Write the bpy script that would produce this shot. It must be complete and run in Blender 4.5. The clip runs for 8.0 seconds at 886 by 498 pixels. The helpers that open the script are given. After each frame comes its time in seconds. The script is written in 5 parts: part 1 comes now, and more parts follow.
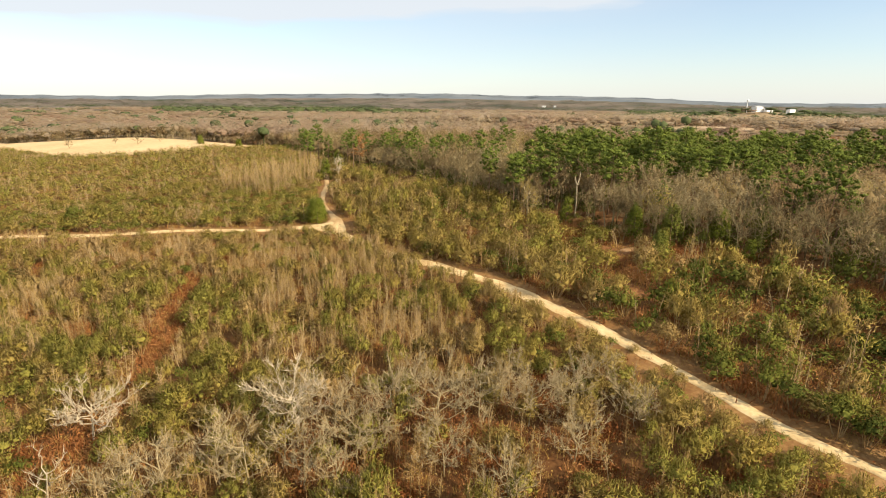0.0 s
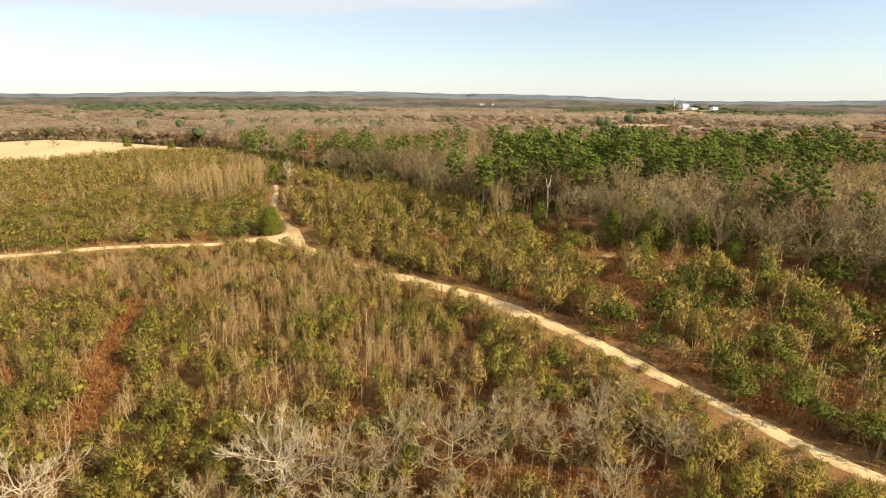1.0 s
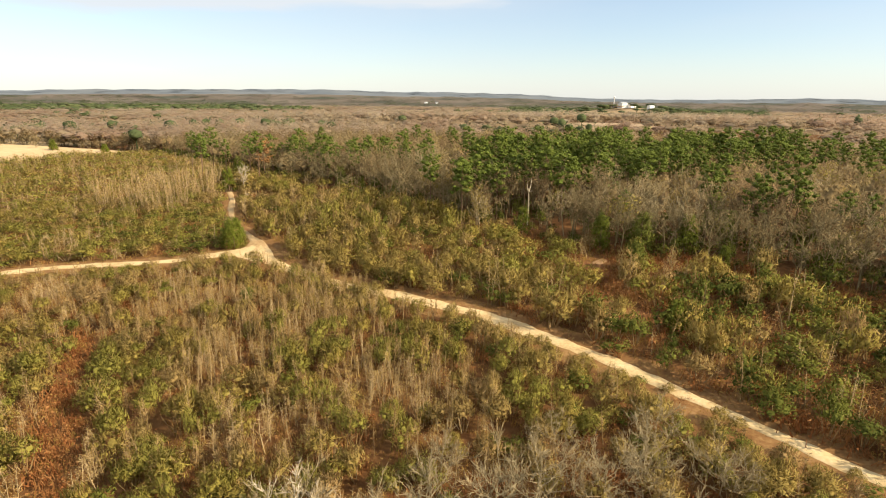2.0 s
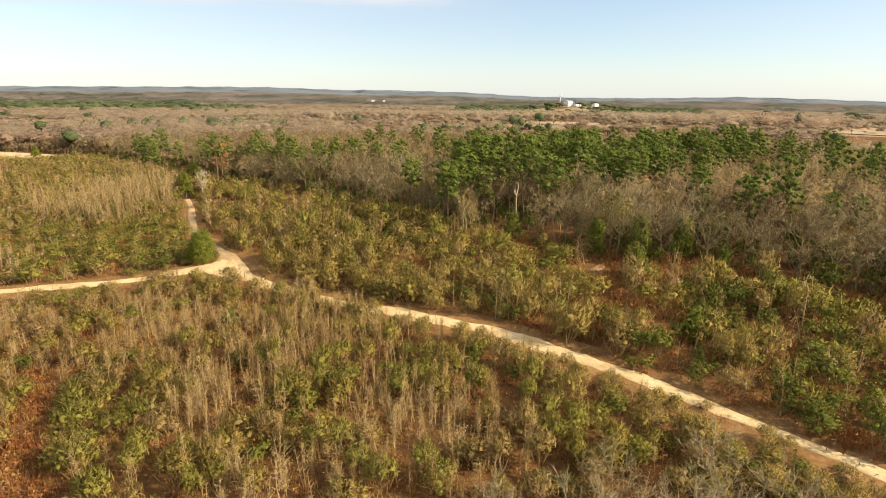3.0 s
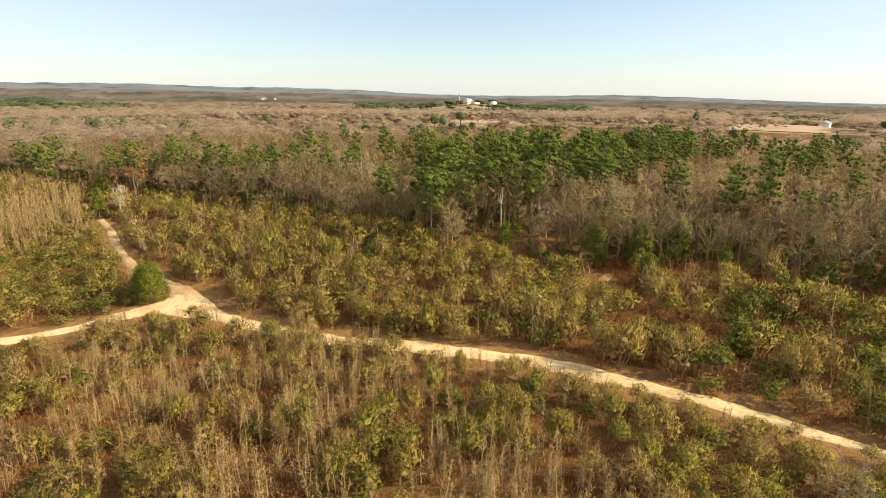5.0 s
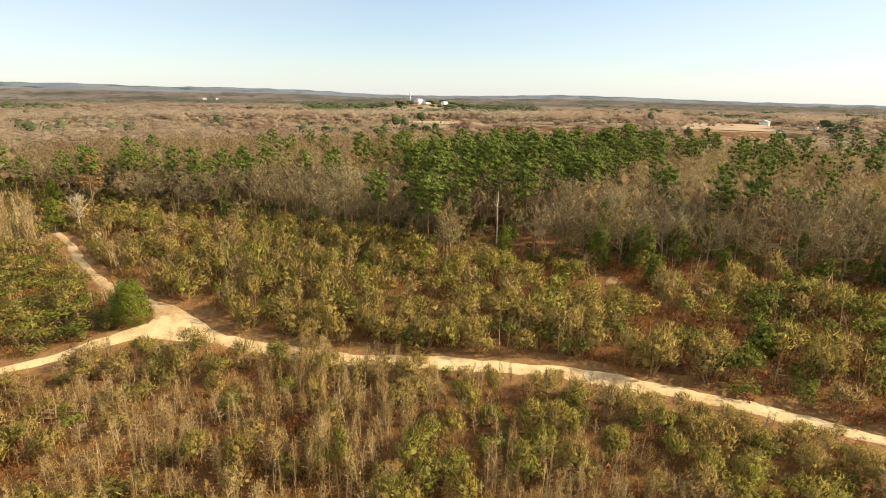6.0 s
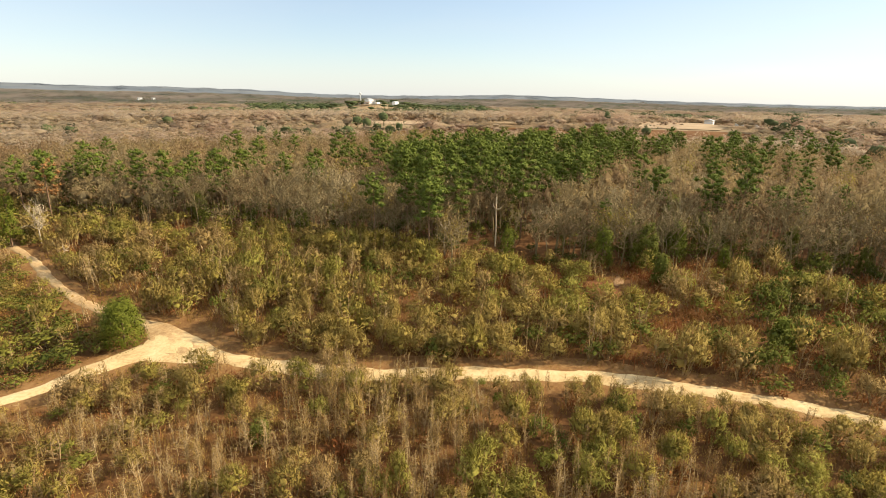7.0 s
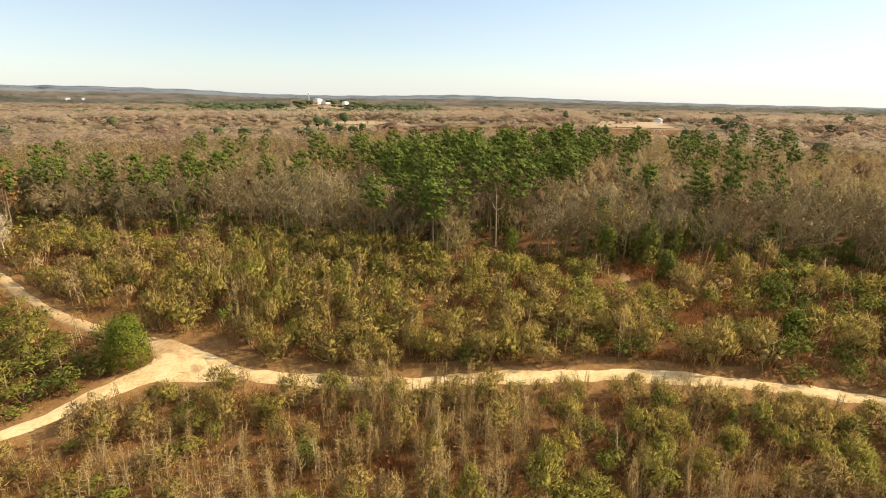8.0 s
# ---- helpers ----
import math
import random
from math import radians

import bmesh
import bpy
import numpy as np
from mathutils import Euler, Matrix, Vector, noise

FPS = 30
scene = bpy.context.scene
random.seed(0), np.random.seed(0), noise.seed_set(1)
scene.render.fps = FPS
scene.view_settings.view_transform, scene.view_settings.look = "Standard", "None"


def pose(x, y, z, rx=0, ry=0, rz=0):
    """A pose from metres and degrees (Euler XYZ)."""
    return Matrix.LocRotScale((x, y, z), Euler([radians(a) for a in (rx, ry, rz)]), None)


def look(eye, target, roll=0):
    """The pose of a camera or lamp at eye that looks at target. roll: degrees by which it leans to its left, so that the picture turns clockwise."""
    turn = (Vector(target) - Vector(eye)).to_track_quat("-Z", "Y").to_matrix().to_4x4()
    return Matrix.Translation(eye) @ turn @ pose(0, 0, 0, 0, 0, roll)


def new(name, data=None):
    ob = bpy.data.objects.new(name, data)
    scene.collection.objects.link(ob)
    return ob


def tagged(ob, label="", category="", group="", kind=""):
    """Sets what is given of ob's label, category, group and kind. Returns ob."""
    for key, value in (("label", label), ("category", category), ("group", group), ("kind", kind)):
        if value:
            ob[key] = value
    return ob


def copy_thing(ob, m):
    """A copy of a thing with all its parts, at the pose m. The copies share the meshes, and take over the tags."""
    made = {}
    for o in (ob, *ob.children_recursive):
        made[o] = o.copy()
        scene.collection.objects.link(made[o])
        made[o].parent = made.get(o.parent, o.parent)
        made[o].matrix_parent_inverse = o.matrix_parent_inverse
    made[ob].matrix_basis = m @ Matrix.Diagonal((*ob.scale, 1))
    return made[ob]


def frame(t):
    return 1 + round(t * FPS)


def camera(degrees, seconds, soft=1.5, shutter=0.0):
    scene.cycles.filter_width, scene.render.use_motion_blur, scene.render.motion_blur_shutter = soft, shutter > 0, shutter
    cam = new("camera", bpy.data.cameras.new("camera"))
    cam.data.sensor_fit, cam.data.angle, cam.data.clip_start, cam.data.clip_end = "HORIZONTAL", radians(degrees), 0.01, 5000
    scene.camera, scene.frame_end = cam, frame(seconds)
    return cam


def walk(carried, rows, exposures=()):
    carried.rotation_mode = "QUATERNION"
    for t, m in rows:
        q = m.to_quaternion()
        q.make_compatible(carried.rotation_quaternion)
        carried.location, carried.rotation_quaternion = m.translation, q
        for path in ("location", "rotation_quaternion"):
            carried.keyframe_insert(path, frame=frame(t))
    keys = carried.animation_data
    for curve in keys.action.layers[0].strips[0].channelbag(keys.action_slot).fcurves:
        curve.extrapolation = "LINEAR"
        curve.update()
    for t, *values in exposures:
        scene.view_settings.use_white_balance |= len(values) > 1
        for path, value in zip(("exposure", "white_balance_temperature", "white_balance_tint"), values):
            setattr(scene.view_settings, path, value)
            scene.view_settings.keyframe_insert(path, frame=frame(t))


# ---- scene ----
cam = camera(80.6, 8.0, soft=1.0)
METRES, EYE, TILT, LEAN, TURN = 70.0, 32.6, 3.77, -3.90, 0.0
ROWS = [
    (0.0, 0.0, 0.0, 0.0, -1.15, -19.62, 3.24),
    (0.5, -0.0359, 0.0509, 0.002, -4.55, -19.93, 3.01),
    (1.0, -0.0721, 0.1004, 0.0041, -7.73, -20.18, 2.79),
    (1.5, -0.1093, 0.1494, 0.0068, -10.78, -20.41, 2.56),
    (3.0, -0.2248, 0.2979, 0.0137, -19.44, -21.03, 1.75),
    (3.5, -0.2621, 0.3483, 0.0148, -22.24, -21.2, 1.53),
    (4.0, -0.2989, 0.3992, 0.0159, -25.03, -21.33, 1.25),
    (4.5, -0.3352, 0.4505, 0.0173, -27.83, -21.45, 0.98),
    (6.0, -0.4399, 0.6044, 0.0175, -36.17, -21.57, 0.21),
    (6.5, -0.4759, 0.6563, 0.0161, -38.97, -21.58, -0.04),
    (7.0, -0.5119, 0.7075, 0.0149, -41.75, -21.58, -0.34),
    (7.5, -0.5487, 0.7591, 0.013, -44.57, -21.58, -0.58),
    (8.0, -0.586, 0.8096, 0.0108, -47.36, -21.53, -0.83),
]
walk(cam, [(t, pose(0, 0, EYE, TILT, LEAN, TURN) @ pose(METRES * x, METRES * y, METRES * z, 90 + pitch, roll, yaw)) for t, x, y, z, yaw, pitch, roll in ROWS])

# ---- world, sun, exposure ----
SUN_AZ, SUN_EL = 124.0, 34.0          # degrees clockwise from +y, and above the horizon
world = bpy.data.worlds.new("sky_world")
scene.world = world
world.use_nodes = True
wn, wl = world.node_tree.nodes, world.node_tree.links
wn.clear()
w_out = wn.new("ShaderNodeOutputWorld")
w_bg = wn.new("ShaderNodeBackground")
w_bg.inputs["Strength"].default_value = 0.108
w_sky = wn.new("ShaderNodeTexSky")
w_sky.sky_type = "NISHITA"
w_sky.sun_disc = False
w_sky.sun_elevation, w_sky.sun_rotation = radians(SUN_EL), radians(SUN_AZ)
w_sky.air_density, w_sky.dust_density, w_sky.ozone_density = 1.0, 0.35, 1.6
# thin high cloud: stretched noise on the sky's direction, the same all round
w_co = wn.new("ShaderNodeTexCoord")
w_map = wn.new("ShaderNodeMapping")
w_map.inputs["Scale"].default_value = (1.0, 0.55, 4.5)
w_map.inputs["Location"].default_value = (0.35, 0.1, 0.2)
w_noise = wn.new("ShaderNodeTexNoise")
w_noise.inputs["Scale"].default_value = 1.5
w_noise.inputs["Detail"].default_value = 6.0
w_noise.inputs["Roughness"].default_value = 0.5
w_ramp = wn.new("ShaderNodeValToRGB")
w_ramp.color_ramp.elements[0].position, w_ramp.color_ramp.elements[0].color = 0.36, (0.26, 0.26, 0.26, 1)
w_ramp.color_ramp.elements[1].position, w_ramp.color_ramp.elements[1].color = 0.70, (0.60, 0.60, 0.60, 1)
w_mix = wn.new("ShaderNodeMix")
w_mix.data_type = "RGBA"
w_mix.inputs[7].default_value = (4.85, 5.1, 5.35, 1)
# a cloud bank to the north-west, with a soft ragged lower edge
w_sep = wn.new("ShaderNodeSeparateXYZ")
wl.new(w_co.outputs["Generated"], w_sep.inputs[0])


def w_math(op, a, b_, c=None):
    q = wn.new("ShaderNodeMath")
    q.operation = op
    for i, v in enumerate((a, b_, c)):
        if v is None:
            continue
        if isinstance(v, float):
            q.inputs[i].default_value = v
        else:
            wl.new(v, q.inputs[i])
    return q.outputs[0]


w_wisp = wn.new("ShaderNodeTexNoise")
w_wisp.inputs["Scale"].default_value, w_wisp.inputs["Detail"].default_value = 5.0, 5.0
wl.new(w_map.outputs["Vector"], w_wisp.inputs["Vector"])
w_low = w_math("MULTIPLY_ADD", w_sep.outputs["X"], -0.055, w_sep.outputs["Z"])
w_low = w_math("MULTIPLY_ADD", w_wisp.outputs["Fac"], 0.05, w_low)
w_low = w_math("MULTIPLY", w_math("SUBTRACT", w_low, 0.150), 40.0)
w_end = w_math("MULTIPLY_ADD", w_wisp.outputs["Fac"], 0.16, w_math("SUBTRACT", 0.36, w_sep.outputs["X"]))
w_end = w_math("MULTIPLY", w_end, 10.0)
w_bank = w_math("MULTIPLY", w_math("MINIMUM", w_math("MAXIMUM", w_low, 0.0), 1.0), w_math("MINIMUM", w_math("MAXIMUM", w_end, 0.0), 1.0))
w_bank = w_math("MULTIPLY", w_bank, 0.92)
wl.new(w_co.outputs["Generated"], w_map.inputs["Vector"])
wl.new(w_map.outputs["Vector"], w_noise.inputs["Vector"])
wl.new(w_noise.outputs["Fac"], w_ramp.inputs["Fac"])
# whitish haze low over the whole horizon
w_haze = w_math("MINIMUM", w_math("MAXIMUM", w_math("MULTIPLY_ADD", w_sep.outputs["Z"], -5.0, 0.66), 0.0), 0.66)
w_cover = w_math("MAXIMUM", w_math("MAXIMUM", w_ramp.outputs["Color"], w_bank), w_haze)
wl.new(w_cover, w_mix.inputs[0])
wl.new(w_sky.outputs["Color"], w_mix.inputs[6])
wl.new(w_mix.outputs[2], w_bg.inputs["Color"])
wl.new(w_bg.outputs["Background"], w_out.inputs["Surface"])

sun = new("sun", bpy.data.lights.new("sun", "SUN"))
sun.data.energy, sun.data.angle, sun.data.color = 5.8, radians(0.6), (1.0, 0.85, 0.63)
sa, se = radians(SUN_AZ), radians(SUN_EL)
sun.matrix_world = look((0, 0, 0), (-math.sin(sa) * math.cos(se), -math.cos(sa) * math.cos(se), -math.sin(se)))
scene.view_settings.exposure = 0.66

# ---- materials ----
def material(name, stops, rough=0.85, scale=0.5, fine=6.0, bump=0.0, translucent=0.0, island=0.0, metal=0.0, tint=False, gloss=0.12):
    """A surface whose colour runs through stops by two scales of noise, a plant's own tint and each leaf's own chance."""
    m = bpy.data.materials.new(name)
    m.use_nodes = True
    n, l = m.node_tree.nodes, m.node_tree.links
    n.clear()
    out = n.new("ShaderNodeOutputMaterial")
    bsdf = n.new("ShaderNodeBsdfPrincipled")
    bsdf.inputs["Roughness"].default_value = rough
    bsdf.inputs["Metallic"].default_value = metal
    bsdf.inputs["Specular IOR Level"].default_value = gloss
    co = n.new("ShaderNodeTexCoord")
    big = n.new("ShaderNodeTexNoise")
    big.inputs["Scale"].default_value, big.inputs["Detail"].default_value = scale, 3.0
    small = n.new("ShaderNodeTexNoise")
    small.inputs["Scale"].default_value, small.inputs["Detail"].default_value = fine, 4.0
    l.new(co.outputs["Object"], big.inputs["Vector"])
    l.new(co.outputs["Object"], small.inputs["Vector"])

    def add(a, b, wa, wb):
        q = n.new("ShaderNodeMath")
        q.operation = "MULTIPLY"
        l.new(a, q.inputs[0])
        q.inputs[1].default_value = wa
        p = n.new("ShaderNodeMath")
        p.operation = "MULTIPLY_ADD"
        l.new(b, p.inputs[0])
        p.inputs[1].default_value = wb
        l.new(q.outputs[0], p.inputs[2])
        return p.outputs[0]

    value = add(big.outputs["Fac"], small.outputs["Fac"], 0.55, 0.45)
    if tint:
        at = n.new("ShaderNodeAttribute")
        at.attribute_name = "tint"
        value = add(value, at.outputs["Fac"], 0.3, 0.7)
    if island:
        geo = n.new("ShaderNodeNewGeometry")
        value = add(value, geo.outputs["Random Per Island"], 1.0 - island, island)
    ramp = n.new("ShaderNodeValToRGB")
    while len(ramp.color_ramp.elements) < len(stops):
        ramp.color_ramp.elements.new(0.5)
    for e, (pos, col) in zip(ramp.color_ramp.elements, stops):
        e.position, e.color = pos, (*col, 1)
    l.new(value, ramp.inputs["Fac"])
    l.new(ramp.outputs["Color"], bsdf.inputs["Base Color"])
    if bump:
        bp = n.new("ShaderNodeBump")
        bp.inputs["Strength"].default_value, bp.inputs["Distance"].default_value = bump, 0.08
        l.new(small.outputs["Fac"], bp.inputs["Height"])
        l.new(bp.outputs["Normal"], bsdf.inputs["Normal"])
    last = bsdf.outputs[0]
    if translucent:
        tr = n.new("ShaderNodeBsdfTranslucent")
        l.new(ramp.outputs["Color"], tr.inputs["Color"])
        mx = n.new("ShaderNodeMixShader")
        mx.inputs[0].default_value = translucent
        l.new(last, mx.inputs[1])
        l.new(tr.outputs[0], mx.inputs[2])
        last = mx.outputs[0]
    l.new(last, out.inputs["Surface"])
    return m


M_GROUND = material("leaf_litter", [(0.25, (0.070, 0.031, 0.011)), (0.45, (0.118, 0.054, 0.019)), (0.6, (0.165, 0.082, 0.030)), (0.75, (0.175, 0.100, 0.037))], 0.95, 0.06, 1.6, 0.6)
M_SAND = material("pale_sand", [(0.32, (0.36, 0.235, 0.105)), (0.48, (0.52, 0.375, 0.185)), (0.66, (0.62, 0.475, 0.265))], 0.95, 0.35, 3.0, 0.35)
M_TRACK = material("brown_sand", [(0.32, (0.27, 0.165, 0.075)), (0.5, (0.42, 0.285, 0.14)), (0.66, (0.54, 0.40, 0.215))], 0.95, 0.2, 2.5, 0.4)
M_VERGE = material("dry_verge", [(0.28, (0.13, 0.062, 0.023)), (0.5, (0.205, 0.108, 0.040)), (0.7, (0.31, 0.185, 0.078))], 0.95, 0.4, 2.5, 0.6)
M_CLAY = material("pale_clay", [(0.3, (0.20, 0.11, 0.052)), (0.5, (0.29, 0.175, 0.085)), (0.68, (0.38, 0.25, 0.135))], 0.95, 0.5, 3.0, 0.5)
M_RUST_EARTH = material("rust_earth", [(0.28, (0.10, 0.040, 0.016)), (0.5, (0.17, 0.074, 0.028)), (0.7, (0.27, 0.140, 0.060))], 0.95, 0.4, 2.5, 0.6)
M_PASTURE = material("dry_pasture", [(0.3, (0.27, 0.19, 0.11)), (0.5, (0.36, 0.26, 0.155)), (0.7, (0.42, 0.315, 0.20))], 0.95, 0.05, 0.5, 0.3)
M_FIELD = material("straw_field", [(0.3, (0.42, 0.285, 0.135)), (0.5, (0.52, 0.37, 0.19)), (0.7, (0.60, 0.45, 0.25))], 0.95, 0.03, 0.4, 0.3)
M_BARK_TAN = material("tan_twigs", [(0.2, (0.21, 0.128, 0.050)), (0.5, (0.31, 0.21, 0.094)), (0.8, (0.40, 0.29, 0.15))], 0.9, 0.1, 2.0, island=0.3, tint=True)
M_BARK_GREY = material("grey_bark", [(0.2, (0.19, 0.137, 0.068)), (0.5, (0.31, 0.24, 0.128)), (0.8, (0.43, 0.35, 0.21))], 0.9, 0.2, 3.0, bump=0.2, island=0.2)
M_BARK_WOOD = material("brown_grey_bark", [(0.2, (0.13, 0.094, 0.044)), (0.5, (0.225, 0.175, 0.085)), (0.8, (0.35, 0.285, 0.165))], 0.9, 0.03, 0.5, island=0.3, tint=True)
M_BARK_PALE = material("bleached_wood", [(0.2, (0.33, 0.26, 0.165)), (0.5, (0.44, 0.36, 0.24)), (0.8, (0.54, 0.455, 0.325))], 0.85, 0.3, 4.0, bump=0.2)
M_BARK_PINE = material("pine_bark", [(0.25, (0.11, 0.065, 0.038)), (0.5, (0.19, 0.12, 0.072)), (0.75, (0.27, 0.185, 0.12))], 0.95, 0.6, 6.0, bump=0.6)
M_TAN = material("tan_leaves", [(0.2, (0.27, 0.155, 0.040)), (0.42, (0.345, 0.218, 0.055)), (0.62, (0.37, 0.25, 0.068)), (0.85, (0.44, 0.305, 0.125))], 0.85, 0.05, 0.6, translucent=0.30, island=0.12, tint=True)
M_OLIVE = material("olive_leaves", [(0.18, (0.275, 0.245, 0.050)), (0.36, (0.32, 0.245, 0.055)), (0.6, (0.33, 0.236, 0.076)), (0.85, (0.35, 0.232, 0.094))], 0.85, 0.05, 3.0, translucent=0.3, island=0.03, tint=True)
M_GREEN = material("evergreen_leaves", [(0.2, (0.068, 0.080, 0.015)), (0.5, (0.127, 0.134, 0.024)), (0.8, (0.215, 0.2, 0.036))], 0.85, 0.06, 0.8, translucent=0.22, island=0.10, tint=True, gloss=0.08)
M_RED = material("rusty_weeds", [(0.2, (0.17, 0.058, 0.02)), (0.5, (0.28, 0.115, 0.038)), (0.8, (0.38, 0.20, 0.075))], 0.9, 0.08, 0.8, translucent=0.25, island=0.2, tint=True)
M_NEEDLE = material("pine_needles", [(0.2, (0.055, 0.080, 0.014)), (0.5, (0.118, 0.148, 0.023)), (0.8, (0.23, 0.25, 0.04))], 0.8, 0.12, 0.9, translucent=0.1, island=0.12, gloss=0.12)
M_RUST_NEEDLE = material("rust_foliage", [(0.2, (0.24, 0.11, 0.036)), (0.5, (0.34, 0.175, 0.065)), (0.8, (0.42, 0.24, 0.10))], 0.8, 0.2, 0.9, translucent=0.25, island=0.4)
M_CEDAR = material("cedar_foliage", [(0.2, (0.078, 0.092, 0.012)), (0.5, (0.135, 0.150, 0.018)), (0.8, (0.205, 0.21, 0.028))], 0.85, 0.3, 1.5, translucent=0.15, island=0.15)
M_HAZE_TWIG = material("bare_crown_twigs", [(0.2, (0.225, 0.142, 0.070)), (0.42, (0.285, 0.196, 0.098)), (0.6, (0.295, 0.22, 0.098)), (0.85, (0.34, 0.262, 0.145))], 0.9, 0.012, 0.15, translucent=0.45, island=0.1, tint=True)
# tan of bare crowns, made paler and bluer to put haze into the colour
M_FAR_HAZED = material("hazed_far_woods", [(0.15, (0.40, 0.28, 0.19)), (0.4, (0.46, 0.345, 0.24)), (0.6, (0.435, 0.345, 0.215)), (0.85, (0.485, 0.39, 0.285))], 0.9, 0.006, 0.06, translucent=0.6, island=0.03, tint=True)
# woods past 1500 m: browns greyed in the colour to imitate haze
M_DISTANT_HAZE = material("hazed_distant_woods", [(0.2, (0.115, 0.118, 0.085)), (0.42, (0.185, 0.155, 0.115)), (0.6, (0.225, 0.18, 0.135)), (0.8, (0.245, 0.20, 0.15))], 0.95, 0.004, 0.03, translucent=0.45, island=0.06, tint=True)
# ridge woods: the blue-grey of distance haze is painted into the base colour
M_RIDGE_HAZE = material("hazed_ridge_woods", [(0.2, (0.15, 0.172, 0.19)), (0.5, (0.18, 0.198, 0.21)), (0.8, (0.215, 0.225, 0.225))], 0.95, 0.002, 0.02, translucent=0.3, island=0.1, tint=True)
M_FAR_PINE = material("far_pine_woods", [(0.2, (0.062, 0.08, 0.032)), (0.5, (0.085, 0.104, 0.040)), (0.8, (0.11, 0.126, 0.05))], 0.9, 0.006, 0.06, translucent=0.2, island=0.1, tint=True)
M_WHITE = material("white_paint", [(0.3, (0.74, 0.74, 0.72)), (0.7, (0.82, 0.82, 0.80))], 0.6, 0.3, 3.0)
M_ROOF = material("grey_metal_roof", [(0.3, (0.40, 0.40, 0.40)), (0.7, (0.55, 0.55, 0.55))], 0.5, 0.3, 3.0, metal=0.3)
M_DARK = material("dark_glass", [(0.3, (0.03, 0.035, 0.04)), (0.7, (0.05, 0.055, 0.06))], 0.2, 0.3, 3.0)

# ---- shape of the land ----
RIDGE_AZ = np.array([-180, -90, -60, -38, -28, -20, -4, 2, 8, 13, 22, 25, 28, 34, 40, 48, 54, 65, 75, 86, 120, 180.0])
RIDGE_EL = np.array([.3, .3, .35, .3, .3, .6, .86, .90, .74, .80, .66, .48, .36, .28, .34, .52, .38, .05, -.12, -.2, -.1, .3])


def land(x, y):
    """The ground's height: a slope up to the pines, a level bench, a second rise, a wide plain and low far ridges."""
    x, y = np.asarray(x, float), np.asarray(y, float)
    s = 0.7202 * x + 0.6938 * y
    bench = np.clip((s - 262) / 66, 0, 1)
    z = np.where(s > 100, 9.46 + 1.0 * (1 - np.exp(-(np.maximum(s, 100) - 100) / 60)) + 7.5 * bench * bench * (3 - 2 * bench),
                 np.where(s < -40, -3.78 - 3.8 * (1 - np.exp((np.minimum(s, -40) + 40) / 40)), 0.0946 * s))
    r = np.hypot(x, y)
    az = np.degrees(np.arctan2(x, y))
    k = np.clip((r - 340) / 420, 0, 1)
    k = k * k * (3 - 2 * k)
    hill_a = 1.2 * np.exp(-(((x - 178) / 34) ** 2 + ((y - 330) / 34) ** 2))
    hill_b = 2.5 * np.exp(-(((x - 375) / 60) ** 2 + ((y - 238) / 55) ** 2))
    rise = -15 - 6 * np.exp(-((az - 85) / 24) ** 2)
    knoll = 17 * np.exp(-(((x - 615) / 120) ** 2 + ((y - 985) / 90) ** 2))
    far = np.clip((r - 2200) / 1900, 0, 1)
    far = far * far * (3 - 2 * far)
    el = np.interp(az, RIDGE_AZ, RIDGE_EL) - 0.06
    top = 33 + 4200 * np.tan(np.radians(el)) - 8 + 2.5 * np.sin(az * 1.9) + 1.5 * np.sin(az * 5.3 + 1) + 1.2 * np.sin(az * 13 + r * 0.01)
    z = np.maximum(z + k * rise, np.minimum(z, 0)) + knoll + hill_a + hill_b
    return z * (1 - far) + top * far


def grid_mesh(name, verts, faces, mat, smooth=True):
    me = bpy.data.meshes.new(name)
    me.from_pydata([tuple(v) for v in verts], [], [tuple(f) for f in faces])
    if smooth:
        me.polygons.foreach_set("use_smooth", [True] * len(me.polygons))
    me.materials.append(mat)
    me.update()
    return me


# one sheet of ground, from under the camera to the horizon
rings = np.concatenate([np.arange(3, 300, 4.0), np.geomspace(300, 4900, 70)])
turns = 300
aa = np.arange(turns) * 2 * math.pi / turns
gx = np.concatenate([[0.0], (rings[:, None] * np.sin(aa)).ravel()])
gy = np.concatenate([[70.0], 70 + (rings[:, None] * np.cos(aa)).ravel()])
gz = land(gx, gy)
near_bump = np.clip(1 - np.hypot(gx, gy - 70) / 350, 0, 1)
gz = gz + near_bump * (0.10 * np.sin(gx * 0.7 + 1.3 * np.sin(gy * 0.31)) * np.sin(gy * 0.6) - 0.12)
g_faces = [(0, 1 + j, 1 + (j + 1) % turns) for j in range(turns)]
for i in range(len(rings) - 1):
    b0, b1 = 1 + i * turns, 1 + (i + 1) * turns
    g_faces += [(b0 + j, b1 + j, b1 + (j + 1) % turns, b0 + (j + 1) % turns) for j in range(turns)]
ground = new("ground", grid_mesh("ground", np.c_[gx, gy, gz], g_faces, M_GROUND))
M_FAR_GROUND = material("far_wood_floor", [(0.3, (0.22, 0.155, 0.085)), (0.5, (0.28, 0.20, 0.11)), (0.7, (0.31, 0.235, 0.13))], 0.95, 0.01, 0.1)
ground.data.materials.append(M_FAR_GROUND)
ground.data.materials.append(M_RIDGE_HAZE)
ground.data.materials.append(M_DISTANT_HAZE)
# beyond 1500 m the ground takes the wood colours with haze painted in
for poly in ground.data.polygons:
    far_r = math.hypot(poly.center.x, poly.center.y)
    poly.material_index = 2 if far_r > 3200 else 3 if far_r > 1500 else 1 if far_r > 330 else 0
